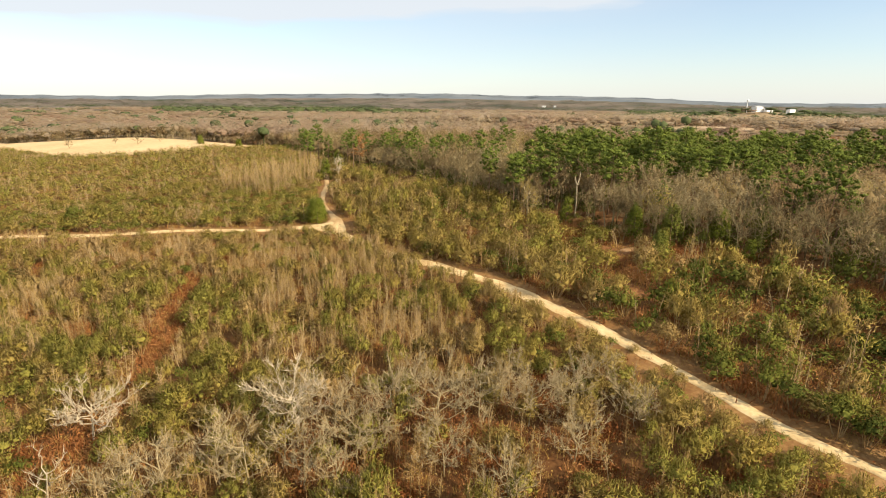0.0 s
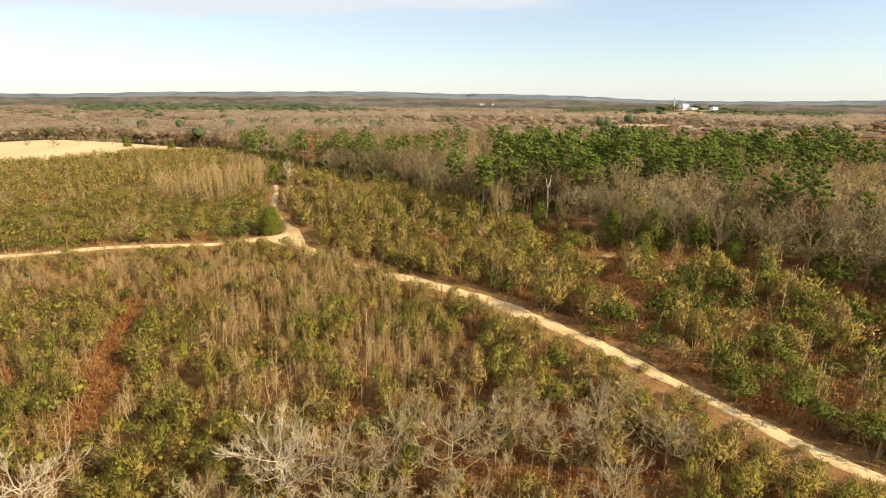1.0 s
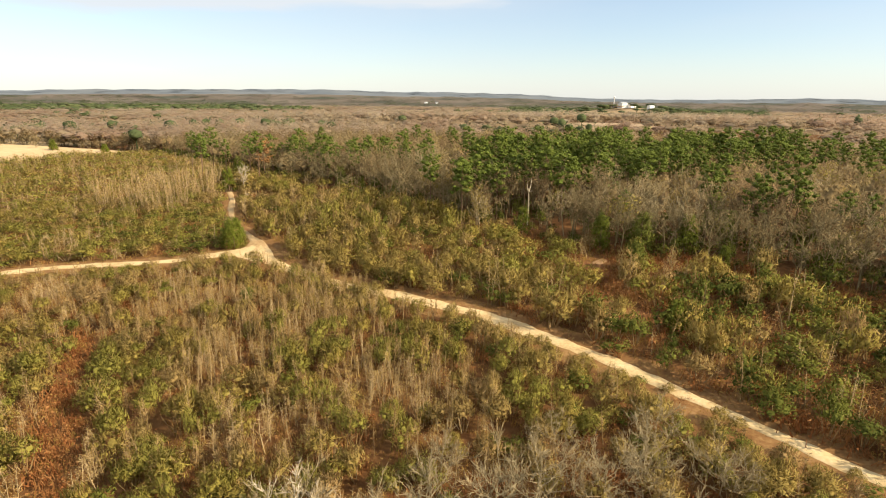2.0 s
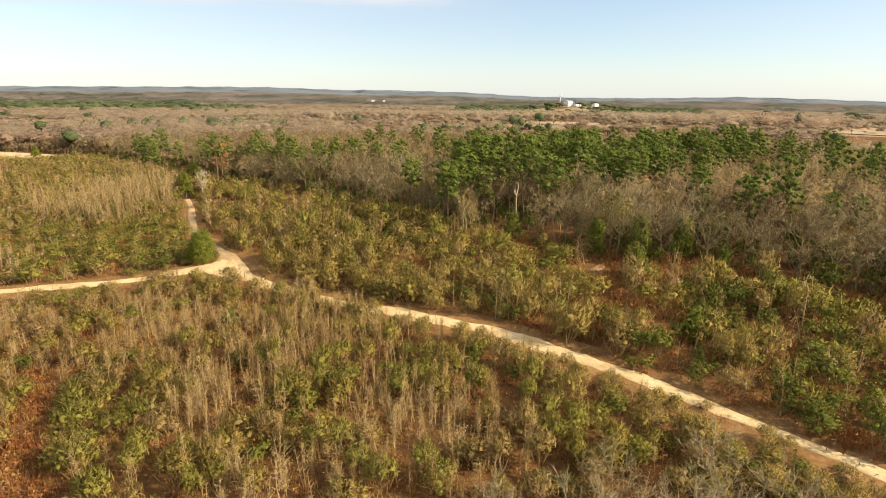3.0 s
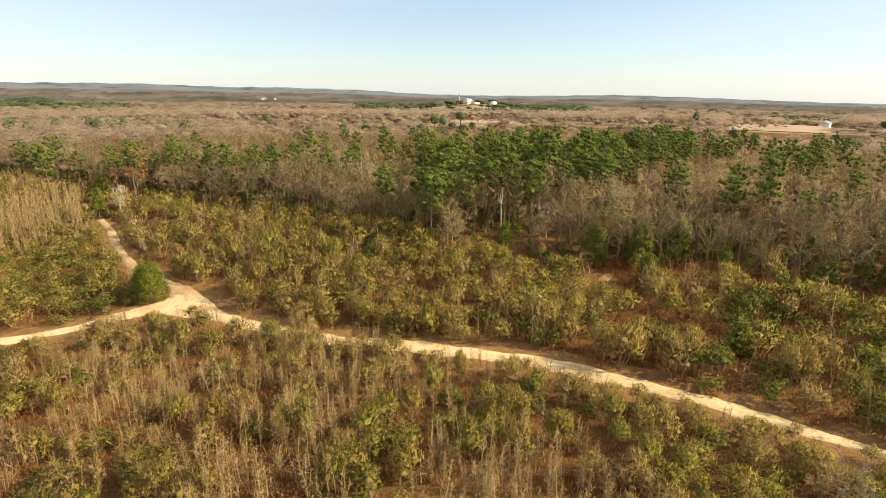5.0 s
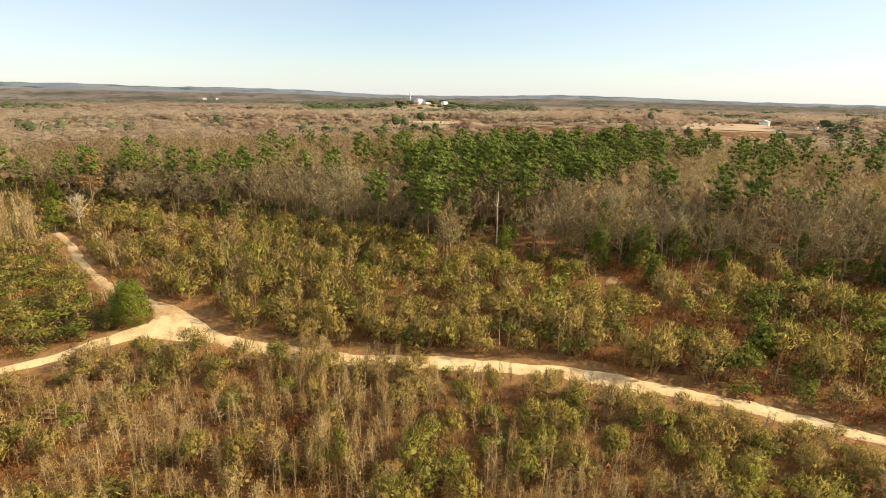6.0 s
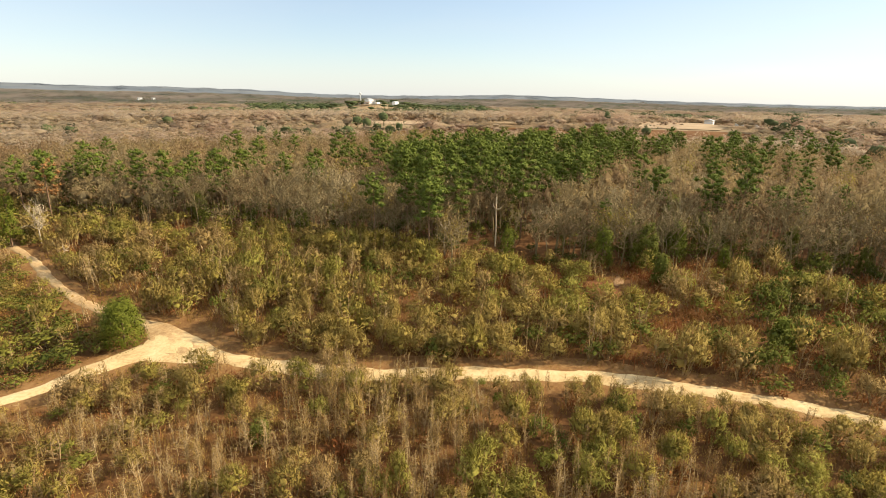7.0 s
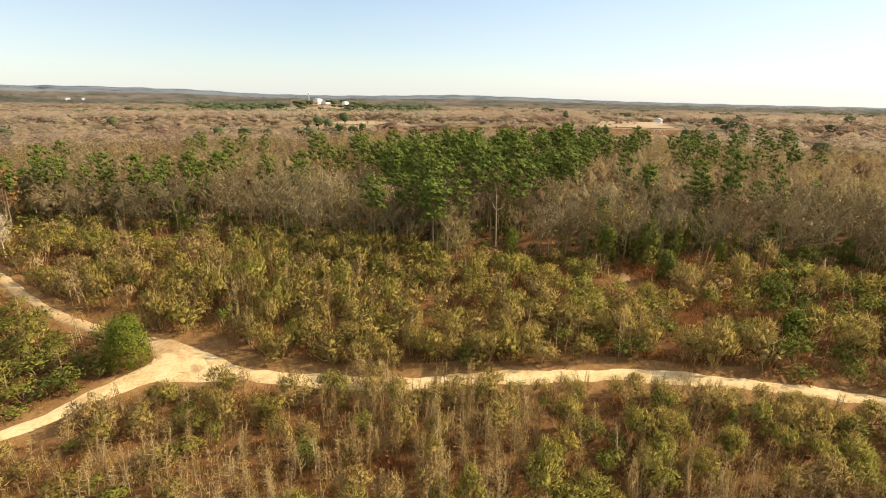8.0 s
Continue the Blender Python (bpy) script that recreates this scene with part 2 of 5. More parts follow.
tagged(ground, "reddish brown ground covered in leaf litter and dry grass", "ground", kind="structure")


# ---- roads and fields ----
def curve_points(keys, step=0.8):
    """A smooth line through the key points, cut into even steps."""
    keys = [Vector((*k, 0)) for k in keys]
    keys = [2 * keys[0] - keys[1]] + keys + [2 * keys[-1] - keys[-2]]
    pts = []
    for a, b, c, d in zip(keys, keys[1:], keys[2:], keys[3:]):
        m = max(2, int((c - b).length / step))
        for i in range(m):
            t = i / m
            pts.append(0.5 * (2 * b + (c - a) * t + (2 * a - 5 * b + 4 * c - d) * t * t + (3 * b - a - 3 * c + d) * t ** 3))
    pts.append(keys[-2])
    return np.array([(p.x, p.y) for p in pts])


ROAD_MAIN = curve_points([(44, 16), (39.5, 27), (35.3, 34.5), (31.3, 40), (27.8, 46.5), (24.0, 54.0), (19.6, 61.8), (14.7, 69.3), (8.7, 76.9), (2.6, 82.9), (-3.6, 88.3), (-10, 94.2), (-15.5, 100.8), (-19.0, 106), (-22.0, 111.0), (-24.0, 114.5)])
ROAD_WEST = curve_points([(-21.4, 112.2), (-26, 113), (-30, 112.8), (-36, 112.2), (-45.5, 113.8), (-58.5, 116.2), (-70, 116), (-80, 116.8), (-95, 119), (-120, 121), (-160, 121)])
ROAD_NORTH = curve_points([(-21.6, 109.5), (-22, 113), (-22.9, 118.5), (-25.2, 124.5), (-28.6, 133), (-30.6, 144.5), (-32.3, 158), (-35.5, 172), (-37.5, 180)])


def wobble(v, seed):
    return 0.5 * np.sin(v * 0.37 + seed) + 0.3 * np.sin(v * 1.03 + seed * 2.1) + 0.2 * np.sin(v * 2.3 + seed * 3.7)


def ribbon(name, line, half, lift, mat, ragged, ruts, seed, flare=0.0):
    """A strip of ground along a line, with ragged edges and two wheel ruts."""
    d = np.gradient(line, axis=0)
    d /= np.linalg.norm(d, axis=1)[:, None]
    side = np.c_[d[:, 1], -d[:, 0]]
    run = np.arange(len(line)) * 0.8
    cross = np.linspace(-1, 1, 15)
    verts, m = [], len(line)
    for i in range(m):
        slim = 0.64 + 0.36 * min(1.0, max(0.0, (line[i][1] - 50) / 18)) if flare == 2.0 else 1.0
        wide = (slim - 1.0) * half + flare * math.exp(-((np.hypot(line[i][0] + 22.5, line[i][1] - 112.6)) / 5.0) ** 2)
        hl = half + wide + ragged * wobble(run[i], seed)
        hr = half + wide + ragged * wobble(run[i], seed + 5)
        for c in cross:
            off = c * (hr if c > 0 else hl)
            p = line[i] + side[i] * off
            rut = -ruts * (math.exp(-((abs(off) - 0.85) / 0.28) ** 2)) + ruts * 0.4 * math.exp(-(off / 0.4) ** 2)
            edge = -(lift + 0.05) * abs(c) ** 6
            verts.append((p[0], p[1], float(land(p[0], p[1])) + lift + rut + edge + 0.012 * math.sin(run[i] * 2.1 + c * 9)))
    n = len(cross)
    faces = [(i * n + j, i * n + j + 1, (i + 1) * n + j + 1, (i + 1) * n + j) for i in range(m - 1) for j in range(n - 1)]
    return new(name, grid_mesh(name, verts, faces, mat))


for i, (line, hw, vw) in enumerate(((ROAD_MAIN, 1.35, 3.6), (ROAD_WEST, 1.2, 2.9), (ROAD_NORTH, 0.85, 2.0))):
    tagged(ribbon("verge", line, vw, 0.05, M_VERGE, 0.55, 0.0, 3 + i), "brown dry grass verge beside the sandy track", "verge", kind="structure")
    tagged(ribbon("road", line, hw, 0.16 + 0.006 * i, (M_SAND, M_SAND, M_TRACK)[i], 0.38, 0.06, 11 + i, (2.0, 1.3, 1.6)[i]), "pale sandy dirt track with faint wheel ruts", "road", kind="structure")


def patch(name, cx, cy, rx, ry, turn, lift, mat, label, seed, cat="ground"):
    """A patch of bare earth or field with an uneven outline."""
    verts, faces, n, rr = [(cx, cy)], [], 64, 7
    for k in range(1, rr + 1):
        for j in range(n):
            a = 2 * math.pi * j / n
            w = k / rr * (1 + 0.16 * math.sin(2 * a + seed) + 0.12 * math.sin(3 * a + 2 * seed) + 0.06 * math.sin(7 * a + seed * 3))
            x, y = rx * w * math.cos(a), ry * w * math.sin(a)
            verts.append((cx + x * math.cos(turn) - y * math.sin(turn), cy + x * math.sin(turn) + y * math.cos(turn)))
    for j in range(n):
        faces.append((0, 1 + j, 1 + (j + 1) % n))
        for k in range(rr - 1):
            b0, b1 = 1 + k * n, 1 + (k + 1) * n
            faces.append((b0 + j, b1 + j, b1 + (j + 1) % n, b0 + (j + 1) % n))
    v3 = [(x, y, float(land(x, y)) + lift - (lift + 0.06) * (((i - 1) // n + 1) / rr if i else 0) ** 4 + 0.015 * math.sin(x * 2.3) * math.sin(y * 1.9)) for i, (x, y) in enumerate(verts)]
    ob = new(name, grid_mesh(name, v3, faces, mat))
    return tagged(ob, label, cat, kind="structure")


patch("road_junction", -22.4, 112.6, 3.6, 3.0, 1.9, 0.20, M_SAND, "wide bare sandy fork where three dirt tracks meet", 1.0, "road")
patch("verge", -22.3, 112.3, 8.5, 7.2, 1.9, 0.065, M_VERGE, "trampled dry grass round the sandy fork", 2.0, "verge")
patch("bare_earth", 33.6, 87.2, 2.3, 0.8, 0.5, 0.078, M_CLAY, "small patch of pale bare sand among shrubs", 3.0)
patch("bare_earth", 31.0, 85.0, 5.6, 2.6, 2.0, 0.07, M_RUST_EARTH, "reddish brown open gap between shrubs", 4.0)
patch("bare_earth", 27.6, 71.8, 5.0, 2.2, 2.2, 0.08, M_RUST_EARTH, "rusty bare ground beside the dirt track", 5.0)
FIELD = [(-330, 395), (-245, 352), (-188, 334), (-132, 300), (-86, 266), (-117, 253), (-150, 248), (-186, 262), (-257, 316), (-340, 360)]


def field_sheet(outline, lift, label, mat):
    bm = bmesh.new()
    f = bm.faces.new([bm.verts.new((x, y, 0)) for x, y in outline])
    bmesh.ops.triangulate(bm, faces=[f])
    bmesh.ops.subdivide_edges(bm, edges=bm.edges[:], cuts=9, use_grid_fill=True)
    for v in bm.verts:
        v.co.z = float(land(v.co.x, v.co.y)) + lift
    bm.normal_update()
    if sum(f.normal.z for f in bm.faces) < 0:
        bmesh.ops.reverse_faces(bm, faces=bm.faces[:])
    me = bpy.data.meshes.new("field")
    bm.to_mesh(me)
    bm.free()
    me.materials.append(mat)
    return tagged(new("field", me), label, "field", kind="structure")


field_sheet(FIELD, 0.35, "open pale straw-coloured hay field", M_FIELD)
field_sheet([(150, 318), (172, 290), (200, 320), (186, 346), (164, 360)], 0.35, "small pale clearing among bare woods", M_PASTURE)
field_sheet([(271, 216), (289, 174), (318, 180), (335, 193), (352, 198), (392, 240), (376, 274), (340, 252), (318, 240)], 0.35, "pale dry pasture among bare woods", M_PASTURE)
field_sheet([(-250, 520), (-190, 440), (-120, 430), (-110, 455), (-180, 480)], 0.6, "narrow pale field beyond a tree line", M_PASTURE)

# ---- plants: shapes as arrays of points and triangles ----
RNG = np.random.default_rng(7)


class Soup:
    """Triangles gathered by material slot."""

    def __init__(self):
        self.v, self.f, self.m, self.n, self.g, self.mark, self.w = [], [], [], 0, [], 0, []

    def add(self, v, f, slot, normals=None):
        """Points and triangles; without normals each triangle keeps its own."""
        v, f = np.asarray(v, float), np.asarray(f, int)
        if normals is None:
            normals = np.zeros_like(v)
            flat = np.cross(v[f[:, 1]] - v[f[:, 0]], v[f[:, 2]] - v[f[:, 0]])
            for k in range(3):
                np.add.at(normals, f[:, k], flat)
        self.w.append(normals / (np.linalg.norm(normals, axis=1)[:, None] + 1e-12))
        self.v.append(v)
        self.f.append(f + self.n)
        self.m.append(np.full(len(f), slot))
        self.n += len(v)
        self.g.append(self.mark)

    def pieces(self):
        """The same triangles, apart by mark."""
        out = {}
        for v, f, m, g, w in zip(self.v, self.f, self.m, self.g, self.w):
            q = out.setdefault(g, Soup())
            q.add(v, f - f.min(), m[0], w)
        return [q.arrays() for q in out.values()]

    def arrays(self):
        return np.concatenate(self.v), np.concatenate(self.f), np.concatenate(self.m), np.concatenate(self.w)

    def tube(self, pts, radii, sides, slot):
        """A tapered limb through points; it ends in a tip."""
        pts = np.asarray(pts, float)
        v, f = [], []
        a = np.arange(sides) * 2 * np.pi / sides
        for i, (p, r) in enumerate(zip(pts[:-1], radii)):
            d = pts[i + 1] - p if i == 0 else pts[i + 1] - pts[i - 1]
            d = d / (np.linalg.norm(d) + 1e-9)
            u = np.cross(d, (0.3, 0.9, 0.1))
            u /= np.linalg.norm(u) + 1e-9
            w = np.cross(d, u)
            v.append(p + r * (np.cos(a)[:, None] * u + np.sin(a)[:, None] * w))
        k = len(v)
        for i in range(k - 1):
            for j in range(sides):
                p, q = i * sides + j, i * sides + (j + 1) % sides
                f += [(p, q, q + sides), (p, q + sides, p + sides)]
        v = np.concatenate(v + [pts[-1:]])
        f += [((k - 1) * sides + j, (k - 1) * sides + (j + 1) % sides, k * sides) for j in range(sides)]
        self.add(v, f, slot)

    def leaves(self, centres, size, slot, rng, long=1.6, up=0.0, out=None, keen=1.3):
        """One small pointed blade at every centre, turned at random."""
        n = len(centres)
        d = rng.normal(size=(n, 3))
        d[:, 2] += up
        if out is None:
            face = rng.normal(size=(n, 3))
            soft = face
        else:
            soft = out / (np.linalg.norm(out, axis=1)[:, None] + 1e-9) + rng.normal(size=(n, 3)) * 0.16
            face = keen * out / (np.linalg.norm(out, axis=1)[:, None] + 1e-9) + rng.normal(size=(n, 3)) * 0.38
        face /= np.linalg.norm(face, axis=1)[:, None] + 1e-9
        d -= face * (d * face).sum(1)[:, None]
        d /= np.linalg.norm(d, axis=1)[:, None] + 1e-9
        e = np.cross(face, d)
        s = size * rng.uniform(0.6, 1.4, n)[:, None]
        a = centres - d * s * long * 0.5 - e * s * 0.5
        b = centres - d * s * long * 0.5 + e * s * 0.5
        c = centres + d * s * long * 0.5
        v = np.stack([b, a, c], 1).reshape(-1, 3)
        # blades share the rounded shading of the clump that they belong to
        self.add(v, np.arange(3 * n).reshape(-1, 3), slot, np.repeat(soft, 3, 0))

    def mass(self, centre, radii, slot, rng, segs=8, rings=5, rough=0.22):
        """The dense inner mass of a crown: a lumpy rounded shell, lowest point left out."""
        v, f = [np.array((0, 0, 1.0))], []
        for i in range(1, rings):
            th = math.pi * 0.92 * i / (rings - 1)
            for j in range(segs):
                a = 2 * math.pi * (j + 0.5 * (i % 2)) / segs
                v.append(np.array((math.sin(th) * math.cos(a), math.sin(th) * math.sin(a), math.cos(th))))
        v = np.array(v)
        f += [(0, 1 + j, 1 + (j + 1) % segs) for j in range(segs)]
        for i in range(rings - 2):
            b0, b1 = 1 + i * segs, 1 + (i + 1) * segs
            for j in range(segs):
                k = (j + 1) % segs
                f += [(b0 + j, b1 + j, b1 + k), (b0 + j, b1 + k, b0 + k)]
        n = v * (1, 1, 0.8) + rng.normal(0, rough, v.shape)
        v = v * rng.uniform(0.7, 1.14, len(v))[:, None] * np.asarray(radii) + np.asarray(centre)
        v[:, 2] = np.maximum(v[:, 2], 0.02)
        self.add(v, f, slot, n)

    def twigs(self, starts, ends, width, slot, rng, soft=None):
        """Thin tapered blades from starts to ends."""
        n = len(starts)
        d = ends - starts
        e = np.cross(d, rng.normal(size=(n, 3)))
        e /= np.linalg.norm(e, axis=1)[:, None] + 1e-9
        w = width * rng.uniform(0.6, 1.3, n)[:, None] * 0.5
        v = np.stack([starts - e * w, starts + e * w, ends], 1).reshape(-1, 3)
        self.add(v, np.arange(3 * n).reshape(-1, 3), slot, None if soft is None else np.repeat(soft, 3, 0))


def ball(n, rng, shell=0.0):
    d = rng.normal(size=(n, 3))
    d /= np.linalg.norm(d, axis=1)[:, None]
    return d * (shell + (1 - shell) * rng.uniform(0, 1, n) ** (1 / 2.2))[:, None]


def mesh_of(name, v, f, m, normals, mats, tints=None):
    me = bpy.data.meshes.new(name)
    me.vertices.add(len(v))
    me.vertices.foreach_set("co", np.ascontiguousarray(v, dtype=np.float32).ravel())
    me.loops.add(f.size)
    me.loops.foreach_set("vertex_index", np.ascontiguousarray(f, dtype=np.int32).ravel())
    me.polygons.add(len(f))
    me.polygons.foreach_set("loop_start", np.arange(0, f.size, 3, dtype=np.int32))
    me.polygons.foreach_set("material_index", np.ascontiguousarray(m, dtype=np.int32))
    for q in mats:
        me.materials.append(q)
    tints = np.full(len(v), 0.45) if tints is None else tints
    me.attributes.new("tint", "FLOAT", "POINT").data.foreach_set("value", np.ascontiguousarray(tints, dtype=np.float32))
    me.update(calc_edges=True)
    me.attributes.new("custom_normal", "FLOAT_VECTOR", "POINT").data.foreach_set("vector", np.ascontiguousarray(normals, dtype=np.float32).ravel())
    return me


def stuff(name, templates, places, mats, label, cat):
    """One object out of many plants. places: rows of x, y, width, height, template, tint."""
    vs, fs, ms, ts, ws, n = [], [], [], [], [], 0
    places = np.asarray(places, float)
    zz = land(places[:, 0], places[:, 1]) - 0.08
    for k, (tv, tf, tm, tw_) in enumerate(templates):
        pick = places[:, 4].astype(int) == k
        p, z = places[pick], zz[pick]
        if not len(p):
            continue
        a = RNG.uniform(0, 2 * np.pi, len(p))
        ca, sa_ = np.cos(a)[:, None], np.sin(a)[:, None]
        lean = RNG.normal(0, 0.05, (len(p), 2))
        x = (tv[:, 0] * ca - tv[:, 1] * sa_) * p[:, 2:3]
        y = (tv[:, 0] * sa_ + tv[:, 1] * ca) * p[:, 2:3]
        h = tv[None, :, 2] * p[:, 3:4]
        v = np.stack([x + p[:, 0:1] + lean[:, :1] * h, y + p[:, 1:2] + lean[:, 1:] * h, h + z[:, None]], 2).reshape(-1, 3)
        f = (tf[None] + (np.arange(len(p)) * len(tv))[:, None, None]).reshape(-1, 3) + n
        vs.append(v)
        fs.append(f)
        ws.append(np.stack([tw_[:, 0] * ca - tw_[:, 1] * sa_, tw_[:, 0] * sa_ + tw_[:, 1] * ca, tw_[None, :, 2] + 0 * ca], 2).reshape(-1, 3))
        ms.append(np.tile(tm, len(p)))
        ts.append(np.repeat(p[:, 5], len(tv)))
        n += len(v)
    ob = new(name, mesh_of(name, np.concatenate(vs), np.concatenate(fs), np.concatenate(ms), np.concatenate(ws), mats, np.concatenate(ts)))
    return tagged(ob, label, cat, kind="stuff")


# every template below is 1 wide and 1 high; the placing scales it
def t_sapling(seed, branches, haze, raw=False, leaf=0.016):
    """A slim young tree: upright bare stems with steep twigs and a thin haze of dead leaves."""
    r, s = np.random.default_rng(seed), Soup()
    for i in range(r.integers(1, 4)):
        s.mark = i
        b = np.r_[r.normal(0, 0.12, 2), 0]
        t = np.r_[b[:2] + r.normal(0, 0.14, 2), r.uniform(0.75, 1.0)]
        mid = (b + t) / 2 + np.r_[r.normal(0, 0.03, 2), 0]
        s.tube([b, mid, t], [0.022, 0.015], 3, 0)
        s.mark = 99
        z = r.uniform(0.15, 0.9, branches)[:, None]
        st = b + (t - b) * z
        a = r.uniform(0, 2 * np.pi, branches)
        ln = r.uniform(0.14, 0.38, branches) * (1.15 - z[:, 0])
        en = st + np.c_[np.cos(a) * ln * 1.25, np.sin(a) * ln * 1.25, ln * r.uniform(0.25, 0.7, branches)]
        s.twigs(st, en, 0.014, 0, r)
        pick = r.integers(0, branches, haze)
        c = st[pick] + (en - st)[pick] * r.uniform(0.2, 1.15, haze)[:, None] + r.normal(0, 0.06, (haze, 3))
        s.leaves(c, leaf, 1, r, long=2.0, up=0.2, out=(c - b) * (3, 3, 0) + (0, 0, 0.5), keen=1.0)
    return s if raw else s.arrays()


def t_shrub(seed, lobes, blades, size, low=0.17, wisp=12, raw=False, feather=0.8, segs=7, rings=5):
    """A rounded shrub: a vase of stems under a few overlapping feathery domes of fine twigs and small leaves."""
    r, s = np.random.default_rng(seed), Soup()
    a = np.arange(lobes) * 2.4 + r.uniform(-0.6, 0.6, lobes)
    ro = np.r_[0.05, r.uniform(0.14, 0.27, lobes - 1)]
    rad = np.r_[r.uniform(0.25, 0.31), r.uniform(0.15, 0.25, lobes - 1)]
    c = np.c_[np.cos(a) * ro, np.sin(a) * ro, 0.93 - rad * 1.15 - ro * r.uniform(0.4, 2.0, lobes)]
    c[:, 2] = np.clip(c[:, 2], low, 0.8)
    for i in range(max(4, lobes)):
        s.mark = i + 1
        q = c[i % lobes] + np.r_[r.normal(0, 0.07, 2), 0]
        s.tube([np.r_[q[:2] * 0.3, 0], q * (0.7, 0.7, 0.5), q], [0.015, 0.010], 3, 0)
    s.mark = 99
    for q, w in zip(c, rad):
        s.mass(q - (0, 0, w * 0.15), (w * 0.31, w * 0.31, w * 0.33), 1, r, segs, rings, 0.6)
        s.w[-1] = s.w[-1] * 0.6 + (0, 0, 0.3) + q - (0, 0, 0.4)
    k = r.choice(lobes, blades, p=rad ** 2 / (rad ** 2).sum())
    d = ball(blades, r, 0.5)
    d[:, 2] = np.where(d[:, 2] < -0.6, -d[:, 2], d[:, 2])
    cc = c[k] + d * rad[k][:, None] * (0.9, 0.9, 1.0)
    cc[:, 2] = np.maximum(cc[:, 2], 0.03)
    # twigs fan up and out from the root, and take the rounded shading of the whole crown
    soft = (cc - (0, 0, 0.34)) * 1.7 + d * 0.35 + (0, 0, 0.15) + r.normal(0, 0.16, d.shape)
    soft /= np.linalg.norm(soft, axis=1)[:, None]
    m = r.uniform(0, 1, blades) < feather
    s.leaves(cc[~m], size, 1, r, long=1.8, up=0.4, out=soft[~m], keen=0.6)
    way = (cc[m] + (0, 0, 0.05)) * 1.1 + r.normal(0, 0.42, (m.sum(), 3))
    s.twigs(cc[m] - way * 0.05, cc[m] + way * r.uniform(0.04, 0.11, m.sum())[:, None], size * 0.62, 1, r, soft[m])
    if wisp:
        st = c[r.integers(0, lobes, wisp)]
        s.twigs(st, st + np.c_[r.normal(0, 0.12, (wisp, 2)), r.uniform(0.15, 0.36, wisp)], 0.009, 0, r)
    return s if raw else s.arrays()


def t_weed(seed, n):
    r, s = np.random.default_rng(seed), Soup()
    b = np.c_[r.normal(0, 0.28, (n, 2)), np.zeros(n)]
    s.twigs(b, b + np.c_[r.normal(0, 0.16, (n, 2)), r.uniform(0.35, 1.0, n)], 0.05, 1, r)
    s.leaves(b + np.c_[r.normal(0, 0.12, (n, 2)), r.uniform(0.1, 0.8, n)], 0.09, 1, r, long=1.8)
    return s.arrays()


def t_bare(seed, limbs, sub, tw, thick=0.018, spread=0.5, start=0.25, sides=3, wide=0.016, lift=(0.45, 1.0)):
    """A leafless tree: trunk, forking limbs and a fan of twigs."""
    r, s = np.random.default_rng(seed), Soup()
    top = np.r_[r.normal(0, 0.05, 2), 0.8]
    trunk = [np.zeros(3), np.r_[r.normal(0, 0.015, 2), start], top * (0.6, 0.6, 0.7), top]
    s.tube(trunk, [thick, thick * 0.8, thick * 0.5], sides + 1, 0)
    for i in range(limbs):
        s.mark = i + 1
        t = start + (0.72 - start) * (i + r.uniform(0, 0.8)) / limbs
        b = np.r_[top[:2] * t, t]
        a = i * 2.4 + r.uniform(-0.5, 0.5)
        ln = spread * r.uniform(0.6, 1.0) * (1.0 - 0.5 * t)
        rise = r.uniform(*lift) * ln + 0.12 * (t > 0.5)
        e = b + np.r_[np.cos(a) * ln, np.sin(a) * ln, rise]
        e[2] = min(e[2], 0.95)
        mid = (b + e) / 2 + np.r_[r.normal(0, 0.06 * spread, 2), -0.05 * spread]
        s.tube([b, (b + mid) / 2 + r.normal(0, 0.03 * spread, 3), mid, (mid + e) / 2 + r.normal(0, 0.04 * spread, 3), e], [thick * 0.5, thick * 0.42, thick * 0.33, thick * 0.22], sides, 0)
        for j in range(sub):
            k = r.uniform(0.3, 1.0)
            p = (b + (mid - b) * 2 * k) if k < 0.5 else mid + (e - mid) * (2 * k - 1)
            d = r.normal(0, 0.5, 3) + np.r_[np.cos(a) * 0.4, np.sin(a) * 0.4, 0.7]
            d /= np.linalg.norm(d)
            q = p + d * r.uniform(0.10, 0.24)
            q[2] = min(q[2], 1.02)
            s.tube([p, (p + q) / 2 + r.normal(0, 0.012, 3), q], [thick * 0.24, thick * 0.17], 3, 0)
            st = p + (q - p) * r.uniform(0.2, 1.0, tw)[:, None]
            dd = r.normal(0, 0.6, (tw, 3)) + d + (0, 0, 0.35)
            dd /= np.linalg.norm(dd, axis=1)[:, None]
            s.twigs(st, st + dd * r.uniform(0.05, 0.15, tw)[:, None], wide, 0, r)
    return s


